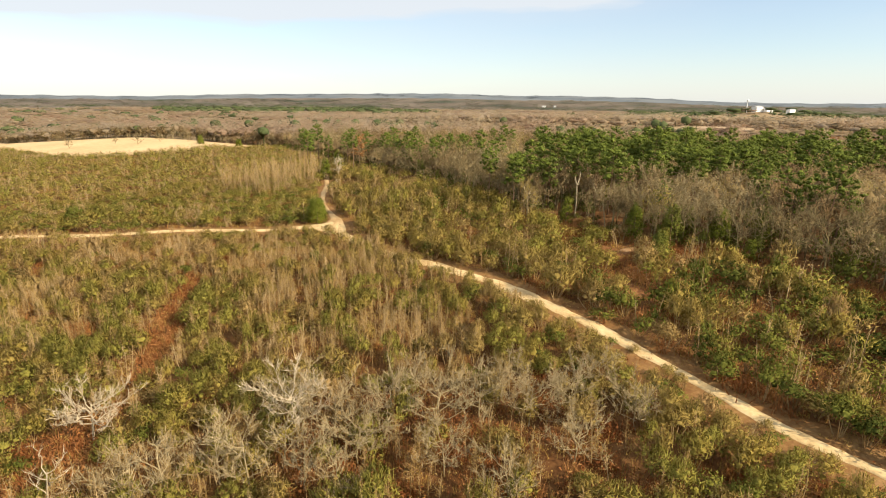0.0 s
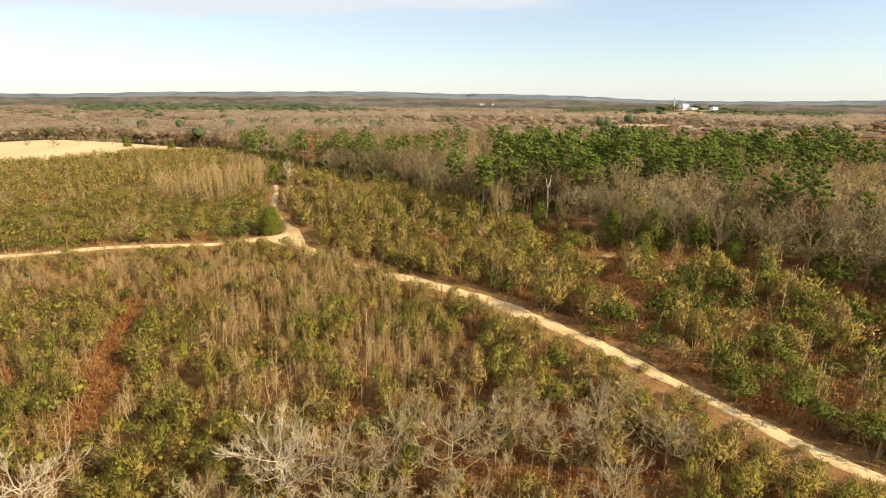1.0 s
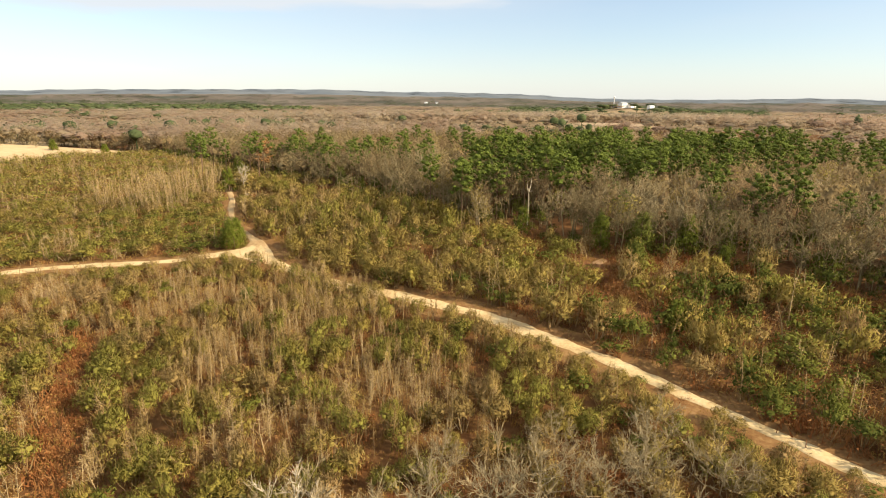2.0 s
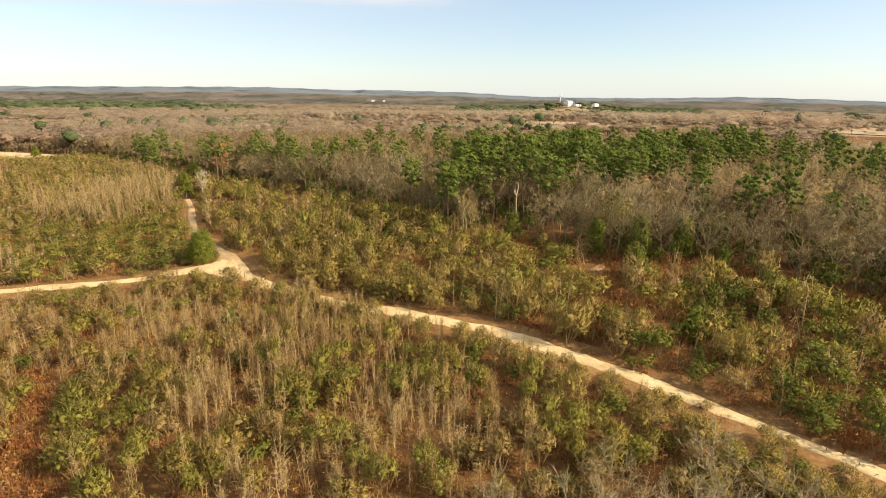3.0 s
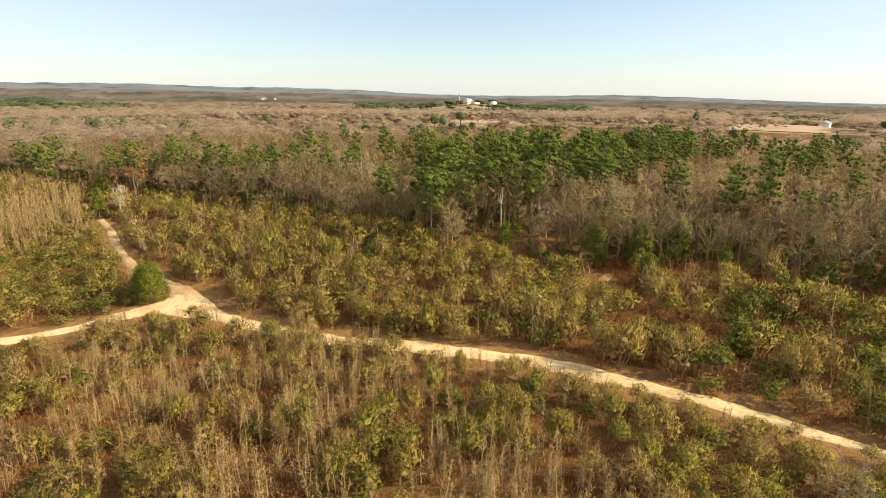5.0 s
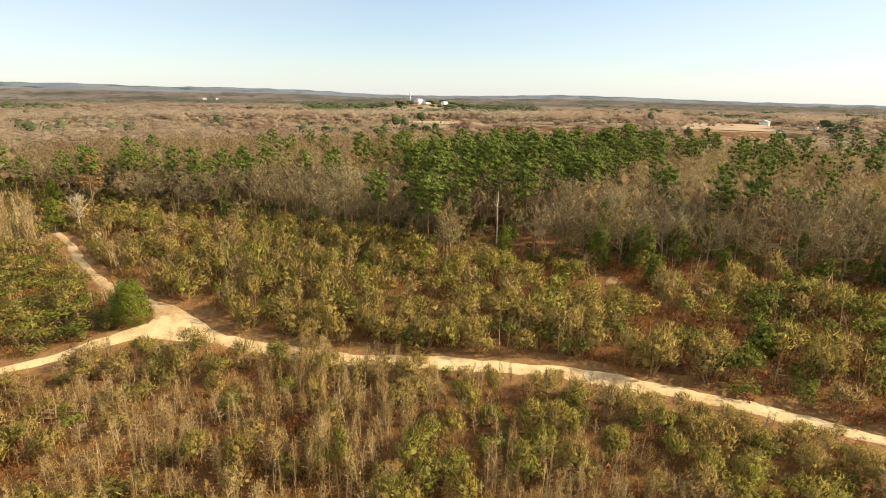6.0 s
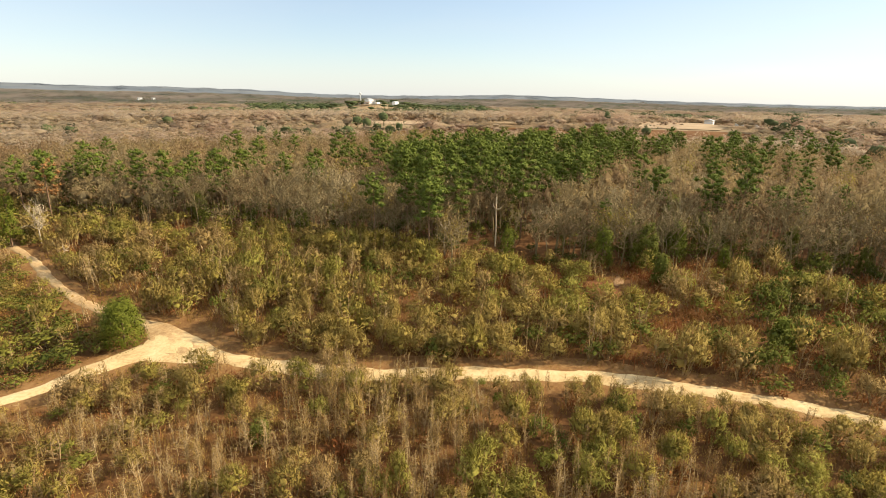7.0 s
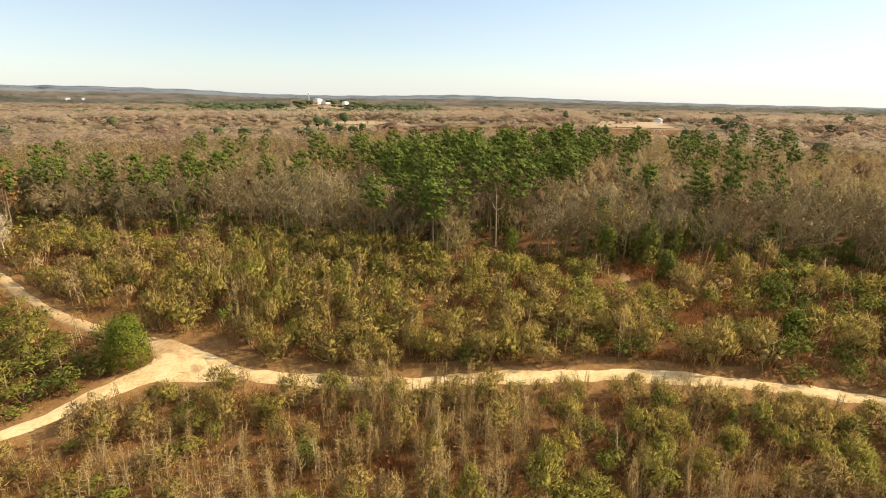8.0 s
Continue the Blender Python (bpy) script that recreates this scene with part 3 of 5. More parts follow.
def t_crown(seed, n, size, stem=True, low=0.35, rise=0.0, mass=0):
    """A bare crown far off: a trunk and a rounded cloud of twig blades."""
    r, s = np.random.default_rng(seed), Soup()
    if stem:
        s.tube([np.zeros(3), (0.02, 0.01, 0.4), (0.0, 0.03, 0.85)], [0.022, 0.014], 3, 0)
    lumps = ball(7, r, 0.5) * (0.34, 0.34, 0.24) + (0, 0, 0.68)
    which = r.integers(0, 7, n)
    c = lumps[which] + ball(n, r, 0.6) * (0.22, 0.22, 0.18)
    c[:, 2] = np.clip(c[:, 2], low, 1.0)
    if mass:
        s.mass((0, 0, 0.56), (0.25 * mass, 0.25 * mass, 0.17), 1, r, 5, 3, 0.5)
        s.w[-1] = s.w[-1] * 0.6 + (0, 0, 0.5)
    s.leaves(c, size, 1, r, long=1.5, up=1.0, out=(c - (0, 0, 0.45)) * 1.5 + (c - lumps[which]) * 3 + (0, 0, rise), keen=1.3)
    return s.arrays()


def t_pinelow(seed, n, size):
    r, s = np.random.default_rng(seed), Soup()
    s.tube([np.zeros(3), (0.01, 0.01, 0.45), (0.0, 0.01, 0.95)], [0.03, 0.02], 3, 0)
    lumps = np.c_[r.normal(0, 0.22, (9, 2)), r.uniform(0.45, 0.95, 9)]
    s.mass((0, 0, 0.6), (0.3, 0.3, 0.22), 1, r, 6, 4)
    c = lumps[r.integers(0, 9, n)] + ball(n, r, 0.3) * (0.2, 0.2, 0.08)
    s.leaves(c, size, 1, r, long=1.5, out=(c - (0, 0, 0.5)) * (2, 2, 0.6) + (0, 0, 0.3))
    return s.arrays()


# ---- where plants grow ----
def off_line(x, y, line):
    """Distance from each place to a line."""
    out = np.full(len(x), 1e9)
    for px, py in line[::2]:
        out = np.minimum(out, np.hypot(x - px, y - py))
    return out


EDGE = np.array([(-66, 246), (-45, 217), (-29, 189), (-19, 174), (-8, 157), (2, 141), (9, 129), (17.3, 115.8), (25, 107.5), (31.5, 97.5), (38, 90), (46, 84.5), (53, 75.5), (58.5, 68), (63, 58), (70, 40), (78, 10)], float)


GLADE = curve_points([(30.4, 109.6), (26, 103.5), (21, 97)])      # thin wood before the tall dead trunk


def behind_edge(x, y):
    """How far a place lies inside the woods; negative on the scrub side."""
    best, sign = np.full(len(x), 1e9), np.zeros(len(x))
    for (ax, ay), (bx, by) in zip(EDGE, EDGE[1:]):
        dx, dy = bx - ax, by - ay
        t = np.clip(((x - ax) * dx + (y - ay) * dy) / (dx * dx + dy * dy), 0, 1)
        d = np.hypot(x - ax - t * dx, y - ay - t * dy)
        c = -(dx * (y - ay) - dy * (x - ax))
        near = d < best
        best = np.where(near, d, best)
        sign = np.where(near, np.where(c < 0, 1.0, -1.0), sign)
    return best * sign


def waves(x, y, scale, seed):
    """Soft patches, about -1 to 1."""
    r = np.random.default_rng(seed)
    v = 0
    for k in range(6):
        a, ph = r.uniform(0, 2 * np.pi), r.uniform(0, 2 * np.pi)
        f = 2 * np.pi / scale * r.uniform(0.5, 1.6)
        v = v + np.sin(f * (x * np.cos(a) + y * np.sin(a)) + ph)
    return v / 2.6


def scatter(x0, x1, y0, y1, step, seed):
    r = np.random.default_rng(seed)
    x, y = np.meshgrid(np.arange(x0, x1, step), np.arange(y0, y1, step))
    x = x.ravel() + r.uniform(-0.55, 0.55, x.size) * step
    y = y.ravel() + r.uniform(-0.55, 0.55, y.size) * step
    return x, y


def inside(x, y, poly):
    hit, n = np.zeros(len(x), bool), len(poly)
    for i in range(n):
        (ax, ay), (bx, by) = poly[i], poly[(i + 1) % n]
        cond = (ay > y) != (by > y)
        xs = ax + (y - ay) * (bx - ax) / ((by - ay) if by != ay else 1e-9)
        hit ^= cond & (x < xs)
    return hit


BARE_STRIP = curve_points([(-41, 84), (-38.5, 75), (-35.8, 66), (-33.7, 57), (-33.3, 51), (-33, 42), (-36, 34)])


def open_ground(x, y):
    """Places that stay free of shrubs: tracks, their verges and the bare patches."""
    rm, rw, rn = off_line(x, y, ROAD_MAIN), off_line(x, y, ROAD_WEST), off_line(x, y, ROAD_NORTH)
    near_side = y < np.interp(x, ROAD_MAIN[::-1, 0], ROAD_MAIN[::-1, 1])
    free = (rm > np.where(near_side, np.where((x < -3) | (y < 58), 1.1, 1.8), np.where(y < 62, 1.9, 2.5)) + 0.6 * waves(x, y, 9, 5)) & (rw > 2.3 + 0.5 * waves(x, y, 8, 6)) & (rn > 2.1)
    free &= np.hypot(x + 22, y - 112.4) > 6.0
    free &= np.hypot((x - 32) / 1.3, y - 86.5) > 2.8
    free &= np.hypot(x - 27.6, y - 71.8) > 2.8
    return free


# patches of lighter and darker woods on the far ground
ground.data.attributes.new("tint", "FLOAT", "POINT").data.foreach_set("value", np.clip(0.5 + 0.25 * waves(gx, gy, 70, 13) * (np.hypot(gx, gy) < 1500) + 0.4 * waves(gx, gy, 420, 14), 0, 1).astype(np.float32))

# ---- the scrub ----
def plan_scrub(steps, seed):
    """Places for scrub plants: x, y, depth into the woods, and distance class."""
    rows = []
    for k, (step, r0, r1) in enumerate(zip(steps, (0, 54, 112), (54, 112, 420))):
        if k < 2:
            x, y = scatter(-150, 85, 22, 185, step, seed + k)
        else:
            x, y = scatter(-350, 60, 60, 370, step, seed + 2)
        along = np.clip((-41 * x + 57 * y) / (41 ** 2 + 57 ** 2), 0, 1)
        d = np.hypot(x + 41 * along, y - 57 * along)
        az = np.degrees(np.arctan2(x + 18, y - 10))
        keep = (d >= r0) & (d < r1) & (az > -54) & (az < 82) & (y > 24)
        out_az = np.degrees(np.arctan2(x, y))
        keep &= (out_az > -44.5) & ((out_az < 49) | (y > 52)) & (y > 27)
        b = behind_edge(x, y)
        keep &= b < 1.0
        if k == 2:
            keep &= ~inside(x, y, FIELD) & (y < np.interp(x, (-340, -257, -186, -117, -60), (362, 318, 264, 258, 262)) + 5 * waves(x, y, 30, 3))
        keep &= open_ground(x, y)
        x, y, b = x[keep], y[keep], b[keep]
        rows.append((x, y, b, np.full(len(x), k)))
    return [np.concatenate(c) for c in zip(*rows)]


# two layers: shrubs that keep their distance, and the thin stuff between them
layer_a, layer_b = plan_scrub((2.15, 2.35, 3.3), 20), plan_scrub((1.15, 1.4, 2.6), 24)
sx, sy, sb, sk = (np.concatenate(c) for c in zip(layer_a, layer_b))
is_shrub = np.arange(len(sx)) < len(layer_a[0])
chance = lambda: RNG.uniform(0, 1, len(sx))
s_main, s_west = off_line(sx, sy, ROAD_MAIN), off_line(sx, sy, ROAD_WEST)
s_strip = off_line(sx, sy, BARE_STRIP)
road_y = np.interp(sx, ROAD_MAIN[::-1, 0], ROAD_MAIN[::-1, 1])
west_y = np.interp(sx, ROAD_WEST[::-1, 0], ROAD_WEST[::-1, 1])
beyond = np.where(sx > -22, sy > road_y, sy > west_y)          # across the track from the drone's start
left = beyond & (sx < np.interp(sy, ROAD_NORTH[:, 1], ROAD_NORTH[:, 0]))
w1, w2, w3 = waves(sx, sy, 26, 31), waves(sx, sy, 12, 32), waves(sx, sy, 40, 33)
on_strip = s_strip < 1.7 + 0.8 * w2
grove = np.hypot((sx - 2) / 17, (sy - 40.5) / 7.5) < 1              # under the grey bare trees
pole_patch = np.hypot(sx + 50, sy - 168) < 17
corridor = curve_points([(40, 84), (34, 87), (31.5, 83), (29.5, 77), (27.6, 71.5), (28.2, 66.5)])
gap = (off_line(sx, sy, corridor) < 2.6) | (np.hypot((sx - 38) / 1.7, sy - 84.5) < 5) | (np.hypot(sx - 27.6, sy - 71.8) < 5) | ((sb > np.where(sx > 36, -6.5, -4)) & (sx > 24))
# shrubs: how likely one grows, and how likely it is an evergreen
p_grow = np.where(left, 0.97, np.where(beyond, 0.68 - 0.25 * w2, np.where(sy + 0.6 * sx > 58, 0.40, 0.64) - 0.3 * w1))
corner = ~beyond & (sx > 5) & (sy < 62) & ~grove
screen = ~beyond & (s_main < 5) & (sx > -18) & (sx < -3)
p_grow = np.where(screen, 0.95, np.where(corner, 0.8, p_grow))
p_grow = np.where(on_strip, 0.0, np.where(grove, 0.22, np.where(gap, 0.15, p_grow)))
p_green = np.where(left, np.where(sy < 150, 0.6, 0.24), np.where(beyond, 0.15, 0.08)) + 0.2 * np.maximum(w2, -0.6)
p_green = p_green + np.where(beyond & (sx > 22) & (sy < 70), 0.42, 0) + np.where(beyond & ~left & (s_main < 7) & (sx > 8), 0.25, 0.0) + np.where(~beyond & (s_main < 8) & (sx > -2), 0.12, 0) + np.where(~beyond & (sx > 12) & (sy < 60), 0.15, 0)
# thin stuff: slim saplings in patches, rusty weeds on open ground
p_sap = np.where(left, 0.08 + 0.2 * np.maximum(w1, 0), np.where(beyond, 0.10 + 0.12 * w1, np.where(sy + 0.6 * sx > 58, 0.52, 0.28) + 0.30 * w1)) + np.where(pole_patch, 0.5, 0)
p_sap = np.where(left & (sy > 150), p_sap + 0.25, np.where(corner, 0.14, p_sap))
p_sap = np.where(on_strip | gap, 0.02, np.where(grove, 0.28, p_sap))
p_weed = np.where(on_strip, 0.8, np.where(gap, 0.75, np.where(grove, 0.45, np.where(beyond & (sx > 15), 0.25, 0.12))))
p_weed = np.where(np.hypot((sx + 34) / 1.3, sy - 40.5) < 5, 0.9, p_weed)
u = chance()
kind_of = np.where(is_shrub, np.where(u < p_grow, np.where(chance() < p_green, 2, 1), -1), np.where(u < p_weed, 3, np.where(chance() < p_sap, 0, -1)))
tall = 1 + 0.18 * w3 + RNG.normal(0, 0.17, len(sx))
tall = np.clip(tall * np.where(beyond & (sx > -5) & (sy < 125), 1.12, 1.0), 0.5, 1.7)
tall = np.where((kind_of == 0) & pole_patch, tall * 2.2, tall)
tall = np.where(~beyond & (sx < -24) & (s_west < 17), tall * (0.52 + 0.028 * np.minimum(s_west, 17)), tall)
# low growth beside the near edge of the track, big shrubs across it
broad = np.where(left, 1.22, np.where(beyond, 1.28, 1.05)) * np.clip(RNG.normal(1, 0.16, len(sx)), 0.65, 1.5)
low_edge = np.where(~beyond & (sx > -3), np.clip(0.30 + s_main / 9.5, 0.35, 1.0), 1.0)
broad, tall = broad * low_edge ** 0.6, tall * low_edge * np.where(left, 0.8, np.where(beyond, 1.12, 1.0))
lush = beyond & (sx > 22) & (sy < 70) & (kind_of == 2)
tall, broad = np.where(lush, tall * 1.5, tall), np.where(lush, broad * 1.1, broad)
# the farthest class (sk == 2) is tinted lighter, haze painted into leaf colour
tint_of = np.clip(0.5 + 0.2 * w1 + 0.2 * w2 + RNG.normal(0, 0.18, len(sx)) + np.where(sk == 2, 0.12, 0) + np.where(left, 0.3, 0) - np.where(lush, 0.15, 0), 0, 1)
tint_olive = np.clip(np.where(beyond, np.where(left, 0.24, 0.40), np.where(corner, 0.22, np.where((sx < 0) & (sy < 78), 0.16, 0.42))) + 0.30 * w2 + RNG.normal(0, 0.26, len(sx)), 0, 1)
single = (kind_of >= 0) & (kind_of < 3) & (sk < 2) & (s_main < 10) & (sy > 38) & (sx > -24) & (chance() < np.where(kind_of == 0, 0.18, 0.7))
single &= np.cumsum(single) <= 330
LOD = (0, 1, 2)
SAPS = [[t_sapling(100 + i, 34, 84) for i in range(7)], [t_sapling(120 + i, 16, 34, leaf=0.020) for i in range(6)], [t_sapling(140 + i, 7, 14, leaf=0.026) for i in range(4)]]
OLIVES = [[t_shrub(200 + i, 5 + i % 3, 640, 0.0285, wisp=16, segs=5, rings=4) for i in range(7)], [t_shrub(220 + i, 5 + i % 2, 300, 0.037, wisp=8, segs=5, rings=3) for i in range(6)], [t_shrub(240 + i, 4, 90, 0.052, wisp=4, segs=4, rings=3) for i in range(4)]]
GREENS = [[t_shrub(300 + i, 6, 430, 0.030, low=0.22, segs=5, rings=4, wisp=0, feather=0.35) for i in range(5)], [t_shrub(320 + i, 5, 230, 0.040, low=0.22, wisp=0, feather=0.35, segs=5, rings=3) for i in range(5)], [t_shrub(340 + i, 4, 80, 0.058, low=0.22, wisp=0, feather=0.35, segs=4, rings=3) for i in range(4)]]
WEEDS = [[t_weed(400 + i, 34) for i in range(5)], [t_weed(420 + i, 22) for i in range(4)], [t_weed(440 + i, 10) for i in range(3)]]


def lay(name, kind, sets, mats, wide, high, label, cat, tint):
    out, base, temps = [], 0, []
    for k in LOD:
        pick = (kind_of == kind) & (sk == k) & ~single
        n = pick.sum()
        g = (1.0, 1.08, 1.45)[k]
        out.append(np.c_[sx[pick], sy[pick], wide * g * broad[pick] * RNG.uniform(0.85, 1.15, n), high * (1.0, 1.0, 0.95)[k] * tall[pick], base + RNG.integers(0, len(sets[k]), n), tint[pick]])
        base += len(sets[k])
        temps += sets[k]
    return stuff(name, temps, np.concatenate(out), mats, label, cat)


lay("sapling_thicket", 0, SAPS, [M_BARK_TAN, M_TAN], 2.3, 4.2, "dense thicket of slim tan bare saplings", "saplings", np.clip(tint_of, 0.1, 0.9))
lay("olive_scrub", 1, OLIVES, [M_BARK_TAN, M_OLIVE], 3.9, 3.7, "dense rounded olive and ochre shrubs", "shrubs", tint_olive)
lay("evergreen_scrub", 2, GREENS, [M_BARK_TAN, M_GREEN], 3.5, 2.3, "low dark green evergreen shrubs", "shrubs", tint_of)
lay("rusty_weeds", 3, WEEDS, [M_BARK_TAN, M_RED], 1.7, 1.25, "low rust-brown dry weeds and bramble", "weeds", tint_of)

# the same scrub, more open, goes on outside the view
rx_, ry_ = scatter(-110, 90, -45, 120, 3.0, 64)
r_az = np.degrees(np.arctan2(rx_, ry_))
r_out = ~((r_az > -45) & ((r_az < 49) | (ry_ > 52)) & (ry_ > 27)) & open_ground(rx_, ry_) & (behind_edge(rx_, ry_) < 1)
r_on = np.clip((-41 * rx_ + 57 * ry_) / (41 ** 2 + 57 ** 2), 0, 1)
r_out &= np.hypot(rx_ + 41 * r_on, ry_ - 57 * r_on) < 52 + 9 * waves(rx_, ry_, 22, 65)
rx_, ry_ = rx_[r_out], ry_[r_out]
n = len(rx_)
stuff("outer_scrub", [t_shrub(260 + i, 4, 120, 0.06, wisp=3, segs=4, rings=3) for i in range(4)] + [t_sapling(360 + i, 9, 18, leaf=0.028) for i in range(4)], np.c_[rx_, ry_, RNG.uniform(2.6, 4.2, n), RNG.uniform(2.0, 3.8, n), np.where(RNG.uniform(0, 1, n) < 0.75, RNG.integers(0, 4, n), RNG.integers(4, 8, n)), RNG.uniform(0.1, 1, n)], [M_BARK_TAN, M_OLIVE], "open olive scrub behind the start of the flight", "shrubs")

# dry grass on the verges, taller undergrowth between the saplings
gx_, gy_ = scatter(-75, 72, 27, 150, 1.35, 61)
g_main = np.minimum(off_line(gx_, gy_, ROAD_MAIN), np.minimum(off_line(gx_, gy_, ROAD_WEST), off_line(gx_, gy_, ROAD_NORTH)))
g_az = np.degrees(np.arctan2(gx_, gy_))
g_keep = (g_main > 1.4) & (np.hypot(gx_ + 22, gy_ - 112.5) > 4.6) & (behind_edge(gx_, gy_) < 3) & (g_az > -44) & ((g_az < 48) | (gy_ > 52))
gx_, gy_, g_main = gx_[g_keep], gy_[g_keep], g_main[g_keep]
# coarser tufts where the scrub runs on towards the hay field
cx_, cy_ = scatter(-170, -18, 118, 262, 2.7, 67)
c_keep = (np.hypot(cx_ + 41, cy_ - 57) > 75) & (behind_edge(cx_, cy_) < 1) & open_ground(cx_, cy_) & ~inside(cx_, cy_, FIELD) & (np.degrees(np.arctan2(cx_, cy_)) > -44)
far_tufts = len(gx_)
gx_, gy_, g_main = np.r_[gx_, cx_[c_keep]], np.r_[gy_, cy_[c_keep]], np.r_[g_main, np.full(c_keep.sum(), 9.0)]
n = len(gx_)
g_deep = np.clip((g_main - 2.2) / 2.0, 0, 1)
g_hi = RNG.uniform(0.25, 0.65, n) * (1 - g_deep) + RNG.uniform(0.5, 1.4, n) * g_deep
stuff("dry_grass", [t_weed(460 + i, 11) for i in range(5)], np.c_[gx_, gy_, RNG.uniform(0.8, 1.5, n) * np.where(np.arange(n) < far_tufts, 1, 2.2), g_hi * np.where(np.arange(n) < far_tufts, 1, 1.3), RNG.integers(0, 5, n), np.clip(0.35 + 0.3 * waves(gx_, gy_, 14, 62) + RNG.normal(0, 0.2, n), 0, 1)], [M_BARK_TAN, M_TAN], "tan dry grass and low brush on the ground", "grass")

# ---- the woods behind: leafless crowns, then the far canopy to the ridges ----
fx, fy = scatter(-120, 190, 40, 330, 3.7, 71)
fb = behind_edge(fx, fy)
fd = np.hypot(fx + 20, fy - 30)
f_az = np.degrees(np.arctan2(fx + 20, fy - 10))
f_keep = (fb > 0.5) & (fd < 240) & (f_az > -30) & (f_az < 86)
f_keep &= (off_line(fx, fy, GLADE) > 3.2) & (np.hypot(fx - 19.5, fy - 108.5) > 3)
fx, fy, fb, fd = fx[f_keep], fy[f_keep], fb[f_keep], fd[f_keep]
edge_low = np.clip(0.66 + fb / 30, 0.66, 1)
def t_hazy(seed):
    """A leafless tree whose finest twigs make a soft grey haze round the limbs."""
    s, r = t_bare(seed, 7, 4, 4, wide=0.014, start=0.42, spread=0.55), np.random.default_rng(seed + 50)
    tips = np.concatenate(s.v)
    tips = tips[tips[:, 2] > 0.5]
    c = tips[r.integers(0, len(tips), 120)] + r.normal(0, 0.03, (120, 3))
    s.leaves(c, 0.022, 1, r, long=3.2, up=0.8, out=c - (0, 0, 0.45))
    return s.arrays()


CROWNS = [t_hazy(500 + i) for i in range(5)] + [t_crown(520 + i, 140, 0.038, rise=0.5, mass=0.8) for i in range(5)]
n = len(fx)
stuff("bare_woods", CROWNS, np.c_[fx, fy, RNG.uniform(5.0, 8.0, n), 10.5 * edge_low * RNG.uniform(0.65, 1.15, n), np.where((fd < 135) & (fb < 18), RNG.integers(0, 5, n), RNG.integers(5, 10, n)), np.clip(0.5 + 0.3 * waves(fx, fy, 30, 8) + RNG.normal(0, 0.2, n), 0, 1)], [M_BARK_WOOD, M_HAZE_TWIG], "grey-brown leafless winter woodland", "woods")
# evergreen understorey along the edge of the woods
ux, uy = scatter(-80, 90, 30, 260, 2.6, 73)
ub = behind_edge(ux, uy)
u_keep = (ub > -1.0) & (ub < 26) & (RNG.uniform(0, 1, len(ux)) < 0.72 + 0.3 * waves(ux, uy, 16, 9))
ux, uy = ux[u_keep], uy[u_keep]
n = len(ux)
ub = ub[u_keep]
stuff("forest_understorey", GREENS[1] + OLIVES[1] + GREENS[2], np.c_[ux, uy, RNG.uniform(2.6, 4.4, n), RNG.uniform(1.6, 4.8, n), np.where((ub > 9) | (uy > 130), RNG.integers(11, 15, n), np.where(RNG.uniform(0, 1, n) < 0.7, RNG.integers(0, 5, n), RNG.integers(5, 11, n))), RNG.uniform(0, 0.7, n)], [M_BARK_GREY, M_GREEN], "dark green understorey shrubs at the wood's edge", "shrubs")


def ring_scatter(r0, r1, area, a0, a1, seed):
    r = np.random.default_rng(seed)
    n = int(0.5 * radians(a1 - a0) * (r1 * r1 - r0 * r0) / area)
    rr = np.sqrt(r.uniform(r0 * r0, r1 * r1, n))
    a = np.radians(r.uniform(a0, a1, n))
    return rr * np.sin(a) - 15, rr * np.cos(a) + 20


FAR_CROWNS = [t_crown(540 + i, 120, 0.048, stem=False, low=0.34, rise=2.2, mass=0.9) for i in range(6)] + [t_crown(550 + i, 66, 0.062, stem=False, low=0.34, rise=2.6, mass=0.9) for i in range(6)] + [t_crown(560 + i, 30, 0.10, stem=False, low=0.3, rise=8.0) for i in range(6)]
FAR_PINES = [t_pinelow(566 + i, 40, 0.055) for i in range(6)] + [t_crown(574 + i, 44, 0.09, stem=False, low=0.0, rise=5.0) for i in range(6)]
OPEN = [FIELD, [(143, 312), (168, 280), (205, 318), (188, 350), (162, 364)], [(225, 186), (258, 146), (335, 190), (420, 205), (430, 240), (376, 276), (265, 220)], [(598, 985), (624, 940), (644, 952), (616, 1008)], [(-250, 520), (-190, 440), (-120, 430), (-110, 455), (-180, 480)]]
far_rows, pine_rows, ridge_rows, grey_rows_far = [], [], [], []
